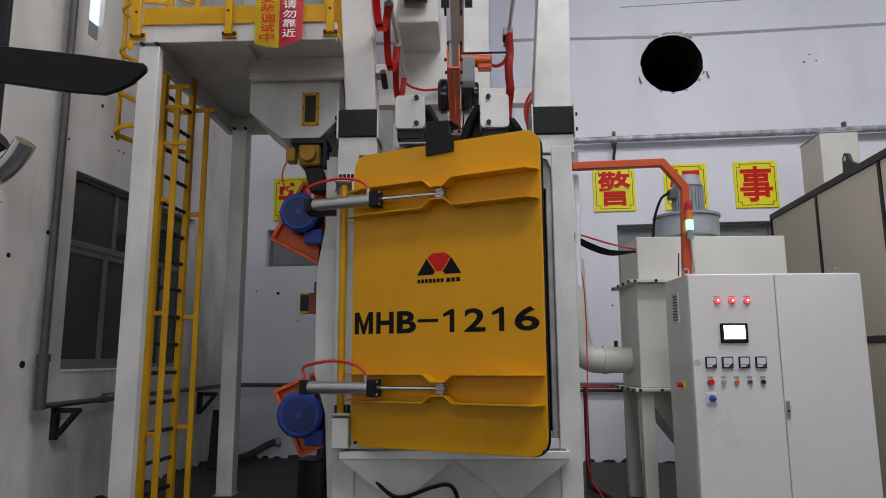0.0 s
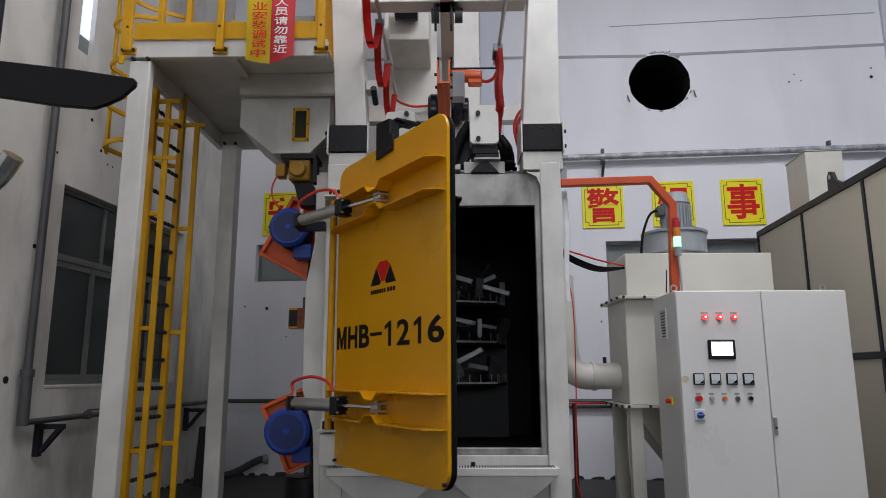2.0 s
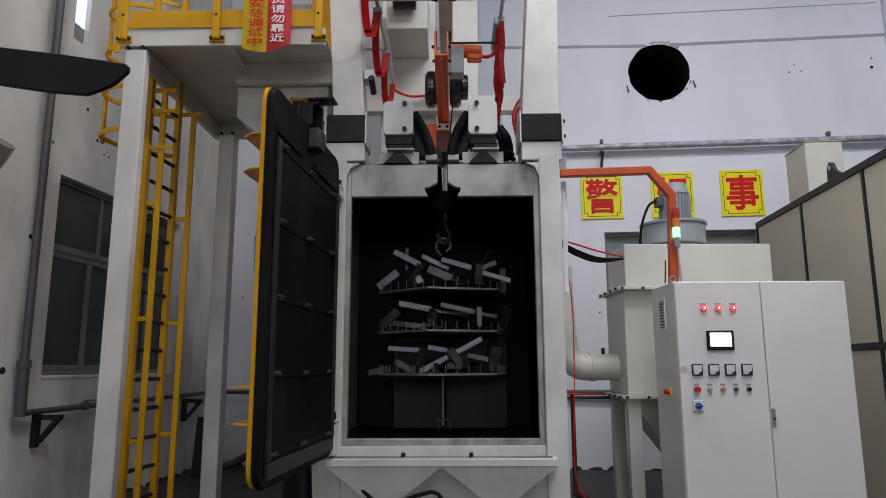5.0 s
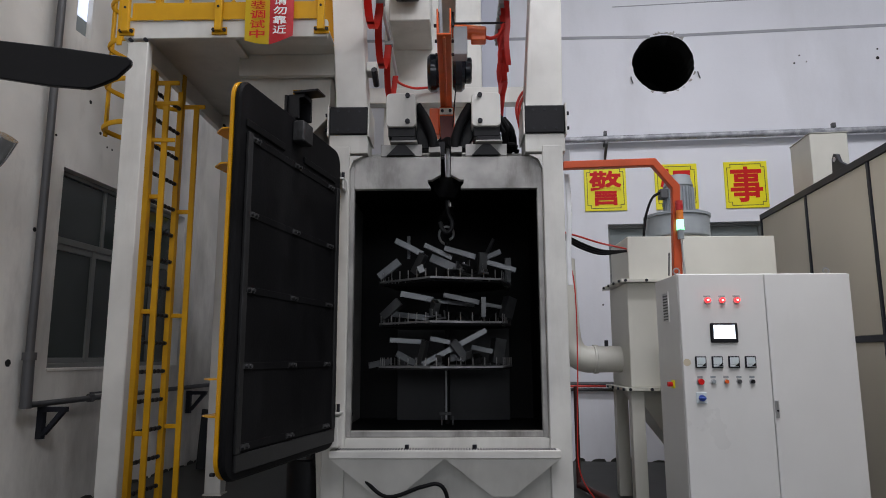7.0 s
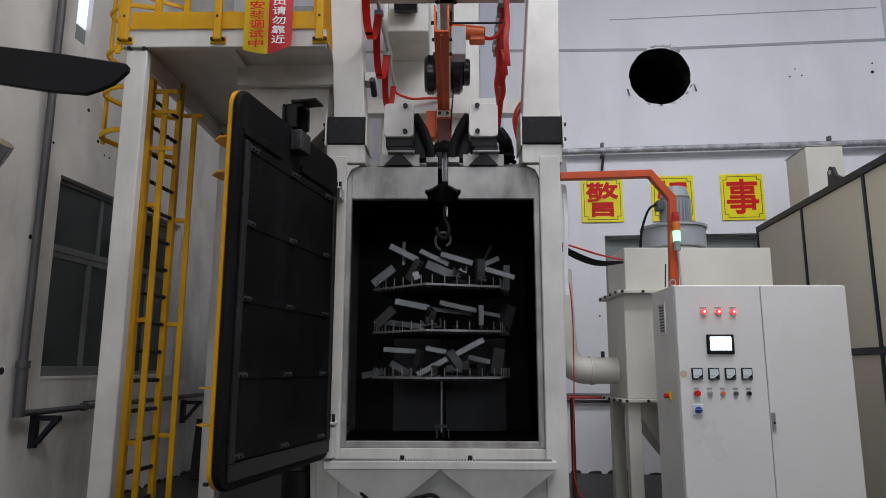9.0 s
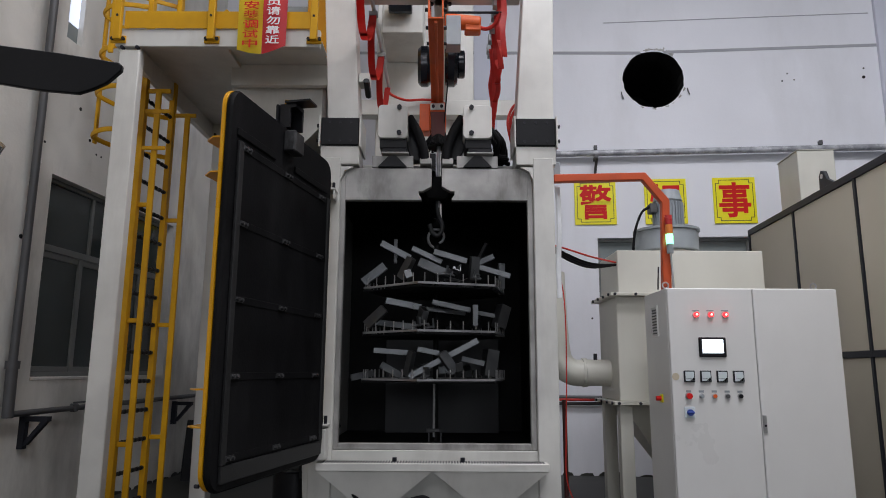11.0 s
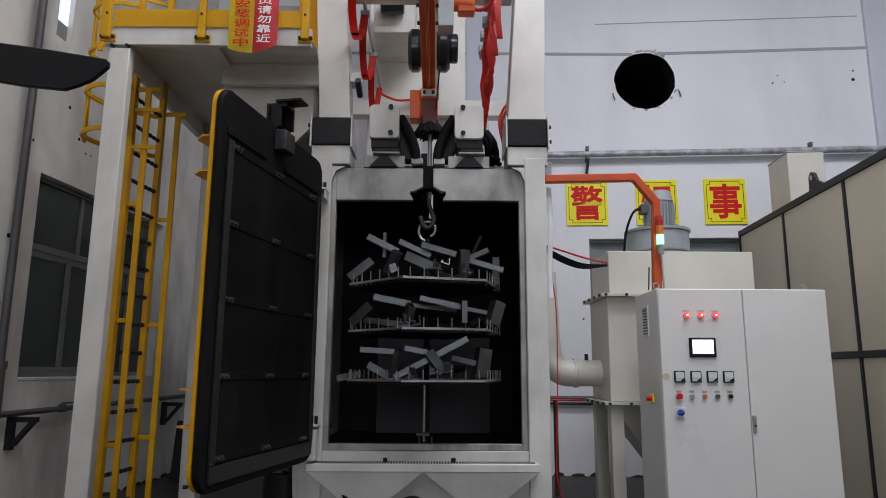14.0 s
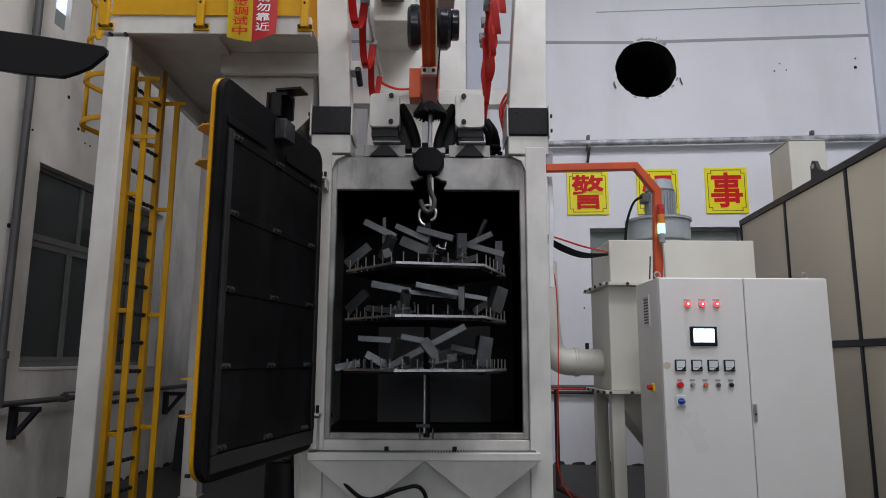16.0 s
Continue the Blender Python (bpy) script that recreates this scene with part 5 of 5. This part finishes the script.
for za, zb in ((3.575, 3.545), (2.64, 2.615), (1.745, 1.74), (0.845, 0.855)):
    bx("stand_off", YRAIL, lad, -2.314, -2.13 if za > 3.5 else -2.247, 0.09, 0.11, za, za + 0.035, 0.003)
    bx("stand_off", YRAIL, lad, -2.274, -2.09 if za > 3.5 else -2.185, 0.54, 0.56, zb, zb + 0.035, 0.003)
for z, x in ((3.40, -2.11), (3.095, -2.13)):
    bx("tie_strip", YRAIL, lad, -2.314, x, 0.076, 0.087, z, z + 0.032, 0.003)
# upper cage, bowed out towards the wall above head height
for z in (3.22, 3.575, 3.91, 4.27, 4.63):
    sw("cage_hoop", YRAIL, lad, curve_pts([(-2.34, 0.04, z + 0.02), (-2.55, -0.02, z + 0.01), (-2.70, 0.06, z), (-2.735, 0.18, z), (-2.62, 0.42, z - 0.01), (-2.34, 0.60, z - 0.02)], 6), 0.010, 6, 2.2)
bx("cage_bar", YRAIL, lad, -2.755, -2.735, 0.16, 0.20, 3.18, 5.2, 0.003)
bx("cage_bar", YRAIL, lad, -2.60, -2.56, -0.034, -0.018, 3.86, 5.2, 0.003)

# ------------------------------------------------------------------ control cabinet
cab = thing("control_cabinet", "pale grey two-door control cabinet with meters and push buttons", "cabinet")
CX0, CX1, CXM, CY, CZ = 1.680, 2.915, 2.299, -0.11, 2.005
bx("carcass", CABW, cab, CX0, CX1, CY + 0.022, CY + 0.55, FL + 0.10, CZ, 0.005)
bx("plinth", DARKF, cab, CX0 + 0.02, CX1 - 0.02, CY + 0.05, CY + 0.53, FL, FL + 0.099, 0.003)
dl = bx("door_leaf", CABW, cab, CX0 + 0.003, CXM - 0.003, CY, CY + 0.02, FL + 0.11, CZ - 0.006, 0.004)
dr = bx("door_leaf", CABW, cab, CXM + 0.003, CX1 - 0.003, CY, CY + 0.02, FL + 0.11, CZ - 0.006, 0.004)
for x, z in ((1.88, 1.81), (1.985, 1.81), (2.09, 1.81)):
    lamp = rd("pilot_lamp", STEEL, dl, (x, CY - 0.012, z), (x, CY + 0.001, z), 0.024, 20, label="lit red pilot lamp")
    rd("lens", LAMPR, lamp, (x, CY - 0.026, z), (x, CY - 0.011, z), 0.018, 16, 0.018)
    # pale glowing disc puts a blown-out centre on the lens
    rd("hot_centre", LAMPC, lamp, (x, CY - 0.029, z), (x, CY - 0.0262, z), 0.0075, 12)
    bx("lamp_tag", GREYM, dl, x - 0.025, x + 0.025, CY - 0.002, CY - 0.0003, z + 0.026, z + 0.034, 0)
hm = bx("touch_panel", BLACK, dl, 1.886, 2.081, CY - 0.016, CY - 0.0005, 1.508, 1.648, 0.006, "black framed touch panel with lit screen")
bx("screen", SCREEN, hm, 1.908, 2.060, CY - 0.018, CY - 0.0155, 1.535, 1.632, 0.001)
for i in range(4):
    x = 1.767 + i * 0.1165
    mt = bx("panel_meter", DARKF, dl, x, x + 0.077, CY - 0.018, CY - 0.0005, 1.331, 1.413, 0.004, "square analogue panel meter")
    bx("meter_face", METER, mt, x + 0.008, x + 0.069, CY - 0.0195, CY - 0.0185, 1.340, 1.405, 0)
    bm = bmesh.new()
    prism(bm, [(x + 0.038, 1.342), (x + 0.068, 1.342), (x + 0.068, 1.366)], CY - 0.0208, CY - 0.0197)
    box(bm, x + 0.012, x + 0.05, CY - 0.0208, CY - 0.0197, 1.356, 1.358)
    part("meter_scale", bm, INK, mt)
for i, (m, r) in enumerate(((SIGNR, 0.020), (GREYM, 0.013), (ORANGE, 0.013), (GPIPE, 0.013), (BLACK, 0.014))):
    x = 1.796 + i * 0.091
    b = rd("push_button", STEEL, dl, (x, CY - 0.008, 1.236), (x, CY + 0.001, 1.236), r + 0.006, 16)
    rd("button_cap", m, b, (x, CY - 0.030 if i == 0 else CY - 0.022, 1.236), (x, CY - 0.007, 1.236), r, 16)
    bx("button_tag", GREYM, dl, x - 0.018, x + 0.018, CY - 0.002, CY - 0.0003, 1.260, 1.275, 0)
sp = bx("main_switch", METER, dl, 1.759, 1.833, CY - 0.010, CY - 0.0005, 1.084, 1.162, 0.004, "square rotary main switch with blue knob")
rd("knob", BLUE, sp, (1.796, CY - 0.028, 1.123), (1.796, CY - 0.0095, 1.123), 0.022, 18)
bx("knob_grip", BLUE, sp, 1.768, 1.822, CY - 0.036, CY - 0.028, 1.116, 1.130, 0.004)
hn = bx("door_handle", STEEL, dr, 2.305, 2.331, CY - 0.014, CY - 0.0005, 0.985, 1.107, 0.004)
rd("lock", DARKF, hn, (2.318, CY - 0.018, 1.035), (2.318, CY - 0.013, 1.035), 0.008, 10)
rd("stain_mark", mat("tan_smudge", (0.55, 0.48, 0.35), 0.6), dl, (1.712, CY - 0.0012, 1.37), (1.712, CY - 0.0002, 1.37), 0.026, 16, label="tan smudge on the paint")
bm = bmesh.new()
for k in range(9):
    z = 1.685 + k * 0.022
    box(bm, CX0 - 0.006, CX0 - 0.001, 0.125, 0.245, z, z + 0.009)
vg = part("side_vent", bm, GPIPE, cab, "slotted side vent")
bm = bmesh.new()
for p in ((0.112, 0.258, 1.665, 1.68), (0.112, 0.258, 1.885, 1.90), (0.112, 0.124, 1.68, 1.885), (0.246, 0.258, 1.68, 1.885)):
    box(bm, CX0 - 0.010, CX0 - 0.0005, *p)
part("vent_frame", bm, CABW, cab)
es = bx("isolator", SIGNY, cab, CX0 - 0.012, CX0 - 0.0005, 0.08, 0.14, 1.18, 1.24, 0.004, "yellow isolator with red knob")
rd("knob", SIGNR, es, (CX0 - 0.045, 0.11, 1.21), (CX0 - 0.012, 0.11, 1.21), 0.017, 14)
for x, y in ((CX0 + 0.03, 0.0), (2.82, 0.02)):
    bm = bmesh.new()
    for k in range(16):
        a, b = 2 * math.pi * k / 16, 2 * math.pi * (k + 1) / 16
        rod(bm, (x + 0.022 * math.cos(a), y, CZ + 0.03 + 0.022 * math.sin(a)), (x + 0.022 * math.cos(b), y, CZ + 0.03 + 0.022 * math.sin(b)), 0.006, 6)
    rod(bm, (x, y, CZ), (x, y, CZ + 0.012), 0.014, 10)
    part("lifting_eye", bm, STEEL, cab)

# orange boom from machine to cabinet, and the signal tower on it
boom = thing("cable_boom", "orange square-tube cable boom bridging machine and cabinet", "boom")
bm = bmesh.new()
Y0, Y1 = 0.02, 0.08
prism(bm, [(0.905, 2.835), (1.585, 2.855), (1.725, 2.675), (1.700, CZ), (1.765, CZ), (1.785, 2.70), (1.61, 2.915), (0.905, 2.895)], Y0, Y1)
part("tube", bm, BOOMC, boom, bevel=0.006)
rd("wire_loop", DARKF, boom, (1.66, 0.02, CZ + 0.0), (1.665, 0.0, CZ + 0.17), 0.005, 6)
tow = thing("signal_tower", "stack light lit green with amber and red lenses", "signal light")
rd("base", GREYM, tow, (1.753, -0.02, 2.275), (1.753, -0.02, 2.345), 0.024, 16)
rd("green_lens", LAMPG, tow, (1.753, -0.02, 2.345), (1.753, -0.02, 2.42), 0.027, 16, label="glowing green lens")
rd("amber_lens", LAMPO, tow, (1.753, -0.02, 2.422), (1.753, -0.02, 2.492), 0.027, 16, label="amber lens")
rd("red_lens", LAMPX, tow, (1.753, -0.02, 2.494), (1.753, -0.02, 2.565), 0.027, 16, label="red lens")
rd("pole", STEEL, tow, (1.765, -0.02, CZ), (1.755, -0.02, 2.276), 0.008, 10)

# ------------------------------------------------------------------ dust collector
dc = thing("dust_collector", "cream sheet-metal dust collector with a grey blower on top", "dust collector")
bx("filter_box", CREAM, dc, 1.585, 2.87, 0.87, 1.50, 2.075, 2.455, 0.006)
bx("body", CREAM, dc, 1.56, 2.86, 0.86, 1.51, 1.155, 2.045, 0.006)
for z in (2.046, 1.125):
    fl_ = bx("flange", CREAM, dc, 1.50, 2.92, 0.80, 1.57, z, z + 0.028, 0.003)
    for k in range(8):
        rd("bolt", DARKF, fl_, (1.535 + k * 0.18, 0.785, z + 0.014), (1.535 + k * 0.18, 0.80, z + 0.014), 0.013, 8)
    for k in range(4):
        rd("bolt", DARKF, fl_, (1.485, 0.86 + k * 0.2, z + 0.014), (1.50, 0.86 + k * 0.2, z + 0.014), 0.013, 8)
bm = bmesh.new()
t = [bm.verts.new(p) for p in ((1.60, 0.92, 1.12), (2.84, 0.92, 1.12), (2.84, 1.48, 1.12), (1.60, 1.48, 1.12))]
b = [bm.verts.new(p) for p in ((2.10, 1.10, 0.42), (2.34, 1.10, 0.42), (2.34, 1.30, 0.42), (2.10, 1.30, 0.42))]
for i in range(4):
    bm.faces.new((t[i], t[(i + 1) % 4], b[(i + 1) % 4], b[i]))
bm.faces.new(b)
bmesh.ops.recalc_face_normals(bm, faces=bm.faces[:])
part("dust_hopper", bm, CREAM, dc)
for x in (1.555, 2.755):
    for y in (0.86, 1.41):
        bx("leg", CREAM, dc, x, x + 0.11, y, y + 0.10, FL, 1.124, 0.004)
bx("hinge", DARKF, dc, 1.93, 1.945, 0.845, 0.859, 1.60, 1.70, 0.002)
bl = rd("blower_housing", GREYM, dc, (2.14, 1.20, 2.49), (2.14, 1.20, 2.68), 0.285, 40, label="round grey blower housing", bevel=0.008)
rd("blower_rim", GREYM, bl, (2.14, 1.20, 2.678), (2.14, 1.20, 2.70), 0.30, 40)
rd("blower_base", CREAM, dc, (2.14, 1.20, 2.455), (2.14, 1.20, 2.492), 0.22, 32)
bm = bmesh.new()
rod(bm, (2.17, 1.20, 2.70), (2.17, 1.20, 2.98), 0.125, 32)
mo = part("blower_motor", bm, GREYM, dc, "grey finned blower motor")
for k in range(28):
    bm = bmesh.new()
    box(bm, -0.004, 0.004, 0.12, 0.143, 2.73, 2.96, Matrix.Translation((2.17, 1.20, 0)) @ pose(0, 0, 0, 0, 0, k * 360 / 28))
    part("cooling_fin", bm, GREYM, mo)
rd("motor_cap", GREYM, mo, (2.17, 1.20, 2.98), (2.17, 1.20, 3.08), 0.135, 32, 0.11)
bx("motor_box", GPIPE, mo, 1.98, 2.05, 1.12, 1.22, 2.86, 2.95, 0.006)
sw("motor_cable", RUBBER, dc, curve_pts([(1.99, 1.15, 2.92), (1.90, 1.12, 2.86), (1.83, 1.1, 2.70), (1.80, 1.08, 2.56), (1.79, 1.08, 2.45)], 6), 0.012, 8)
# suction elbow from the machine casing
elb = thing("suction_pipe", "cream round suction elbow with bolted flange", "pipe")
sw("elbow", CREAM, elb, curve_pts([(1.06, 1.2, 2.3), (1.07, 1.2, 2.0), (1.09, 1.2, 1.62), (1.13, 1.2, 1.47), (1.23, 1.2, 1.395), (1.36, 1.2, 1.39), (1.56, 1.2, 1.39)], 8), 0.118, 24)
rd("pipe_flange", CREAM, elb, (1.315, 1.2, 1.39), (1.335, 1.2, 1.39), 0.129, 28)
rd("pipe_flange", CREAM, elb, (1.337, 1.2, 1.39), (1.355, 1.2, 1.39), 0.129, 28)
bx("damper", DARKF, elb, 1.42, 1.45, 1.17, 1.2, 1.50, 1.56, 0.004)
# cables and the red hose behind the machine
cbl = thing("cable_bundle", "black and red cables hanging between machine and collector", "cable")
for k in range(3):
    sw("cable", RUBBER, cbl, curve_pts([(0.93, 0.45, 2.42 - 0.015 * k), (1.1, 0.5, 2.34 - 0.02 * k), (1.3, 0.6, 2.29 - 0.015 * k), (1.58, 0.9, 2.33)], 6), 0.011, 6)
sw("hose", REDC, cbl, curve_pts([(0.93, 0.45, 2.43), (1.1, 0.5, 2.39), (1.3, 0.6, 2.35), (1.58, 0.9, 2.35)], 6), 0.008, 6)
sw("hose", REDC, cbl, curve_pts([(0.93, 0.45, 2.34), (1.02, 0.46, 2.1), (1.045, 0.47, 1.8), (1.04, 0.47, 1.3), (1.03, 0.5, 0.9), (1.05, 0.55, 0.5), (1.25, 0.6, FL + 0.02)], 7), 0.005, 6)
rp = thing("red_pipe", "thin red pipe low behind the collector", "pipe")
rd("tube", REDC, rp, (0.95, 1.7, 1.13), (2.3, 1.75, 1.125), 0.012, 10)
rd("tube", GPIPE, rp, (0.95, 1.72, 1.095), (2.3, 1.77, 1.09), 0.016, 10)
rd("standpipe", DULLR, rp, (1.235, 1.7, FL + 0.02), (1.235, 1.7, 1.13), 0.022, 12)
rd("floor_pipe", DULLR, rp, (1.24, 1.66, FL + 0.05), (1.44, 0.50, FL + 0.05), 0.03, 12, label="dusty brown-red pipe on the floor")

# duct box behind the booth, and the beige booth itself (parallel to the hall)
BT = pose(0, 0, 0, 0, 0, -4.86)
booth = thing("beige_booth", "beige panelled booth with dark frame beside the cabinet", "booth", at=BT)
BU = 3.363
seams = [2.95, 1.775, 0.61, -0.56, -1.75]
for a, b in zip(seams, seams[1:]):
    for z0, z1 in ((FL + 0.02, 1.52), (1.575, 2.955)):
        bx("panel", BOOTH, booth, BU, BU + 0.05, b + 0.02, a - 0.02, z0, z1, 0.003)
for s in seams:
    bx("frame_post", DARKF, booth, BU - 0.012, BU + 0.06, s - 0.019, s + 0.019, FL, 2.957, 0.002)
bx("frame_rail", DARKF, booth, BU - 0.011, BU + 0.055, -1.73, 2.93, 1.522, 1.573, 0.002)
bx("frame_top", DARKF, booth, BU - 0.014, BU + 1.6, -1.77, 2.97, 2.958, 3.02, 0.002)
bx("end_panel", BOOTH, booth, BU + 0.061, BU + 1.6, 2.92, 2.965, FL, 2.957, 0.003)
bm = bmesh.new()
prism(bm, [(1.20, 3.021), (0.93, 3.021), (1.06, 3.09), (1.10, 3.17), (1.15, 3.19), (1.19, 3.15)], BU, BU + 0.03, "x")
part("lifting_lug", bm, DARKF, booth)
rd("lug_rim", STEEL, booth, (BU - 0.004, 1.14, 3.135), (BU + 0.034, 1.14, 3.135), 0.022, 12)
dbx = thing("duct_box", "cream sheet-metal duct box behind the booth", "duct", at=BT)
bx("casing", CREAM, dbx, 3.66, 4.04, 2.25, 2.75, 3.021, 3.74, 0.006)
bx("cap", CREAM, dbx, 3.652, 4.048, 2.242, 2.758, 3.741, 3.75, 0.002)

# ------------------------------------------------------------------ loose things by the left wall
bd = thing("leaning_board", "dark board leaning in the corner", "board", at=ROOM)
bm = bmesh.new()
box(bm, -0.12, 0.12, -0.03, 0.03, 0, 0.66, pose(-2.98, 2.62, FL + 0.006, -8, 4, 30))
part("sheet", bm, BLACK, bd, bevel=0.006)
dr_ = thing("shot_drum", "black drum under the lower impeller", "drum")
rd("shell", BLACK, dr_, (-1.12, 0.62, FL), (-1.12, 0.62, 0.62), 0.17, 28, bevel=0.01)
rd("spout", GPIPE, dr_, (-1.10, 0.60, 0.62), (-1.09, 0.60, 0.84), 0.04, 14)

# dark blade and bright bent pipe of a machine standing near the camera
fan = thing("dark_blade_arm", "black tapered blade on a dark post close to the camera", "machine arm")
bm = bmesh.new()
prism(bm, [(-1.45, 2.243), (-1.13, 2.201), (-0.90, 2.171), (-0.735, 2.144), (-0.727, 2.137), (-0.727, 2.123), (-0.761, 2.090), (-0.795, 2.074), (-0.827, 2.063), (-0.923, 2.072), (-1.13, 2.106), (-1.45, 2.15)], -3.43, -3.416)
part("blade", bm, BLACK, fan, bevel=0.0025)
rd("post", DARKF, fan, (-1.145, -3.36, FL), (-1.155, -3.36, 2.9), 0.017, 14)
pip = thing("bright_elbow_pipe", "polished steel bent pipe on the dark post", "pipe")
sw("tube", CHROME, pip, curve_pts([(-1.02, -3.42, 1.945), (-1.055, -3.41, 1.90), (-1.10, -3.40, 1.87), (-1.16, -3.38, 1.86)], 6), 0.026, 14)
rd("drum", CHROME, pip, (-1.17, -3.42, 1.80), (-1.10, -3.42, 1.84), 0.05, 20)
rd("collar", DARKF, pip, (-1.14, -3.41, 1.925), (-1.085, -3.41, 1.955), 0.022, 12)


# ------------------------------------------------------------------ what moves
def hook_y(t):
    return 1.412 if t < 1.6 else 1.412 - 0.0976 * (t - 1.6)


def rack_turn(t):
    s = max(0.0, (t - 11.0) / 5.0)
    return 0.8 - 7.5 * s ** 1.7


def motions():
    times = [0.5 * k for k in range(33)]
    walk(door, [(t, hinge_pose(door_angle(t))) for t in times])
    walk(trolley, [(t, pose(0, hook_y(t), 0)) for t in times])
    walk(rack, [(t, pose(0, hook_y(t), 0, 0, 0, rack_turn(t))) for t in times])
    for ob, m in LOAD:
        walk(ob, [(t, pose(0, hook_y(t), 0, 0, 0, rack_turn(t)) @ m) for t in times])
    base = Vector((-1.07, -0.13))
    for c, r, zc in CYL:
        rows, slide = [], []
        for t in times:
            pin = hinge_pose(door_angle(t)) @ Vector((0.72, -0.075, zc))
            d = Vector((pin.x, pin.y)) - base
            rows.append((t, pose(base.x, base.y, zc, 0, 0, math.degrees(math.atan2(d.y, d.x)))))
            slide.append((t, pose(d.length, 0, 0)))
        walk(c, rows)
        walk(r, slide)
    for k, c in enumerate(LOOPS):
        f = k / 5
        walk(c, [(t, pose(0.505, 0.95 * (1 - f) + (hook_y(t) - 0.55) * f, 4.40)) for t in times])


motions()
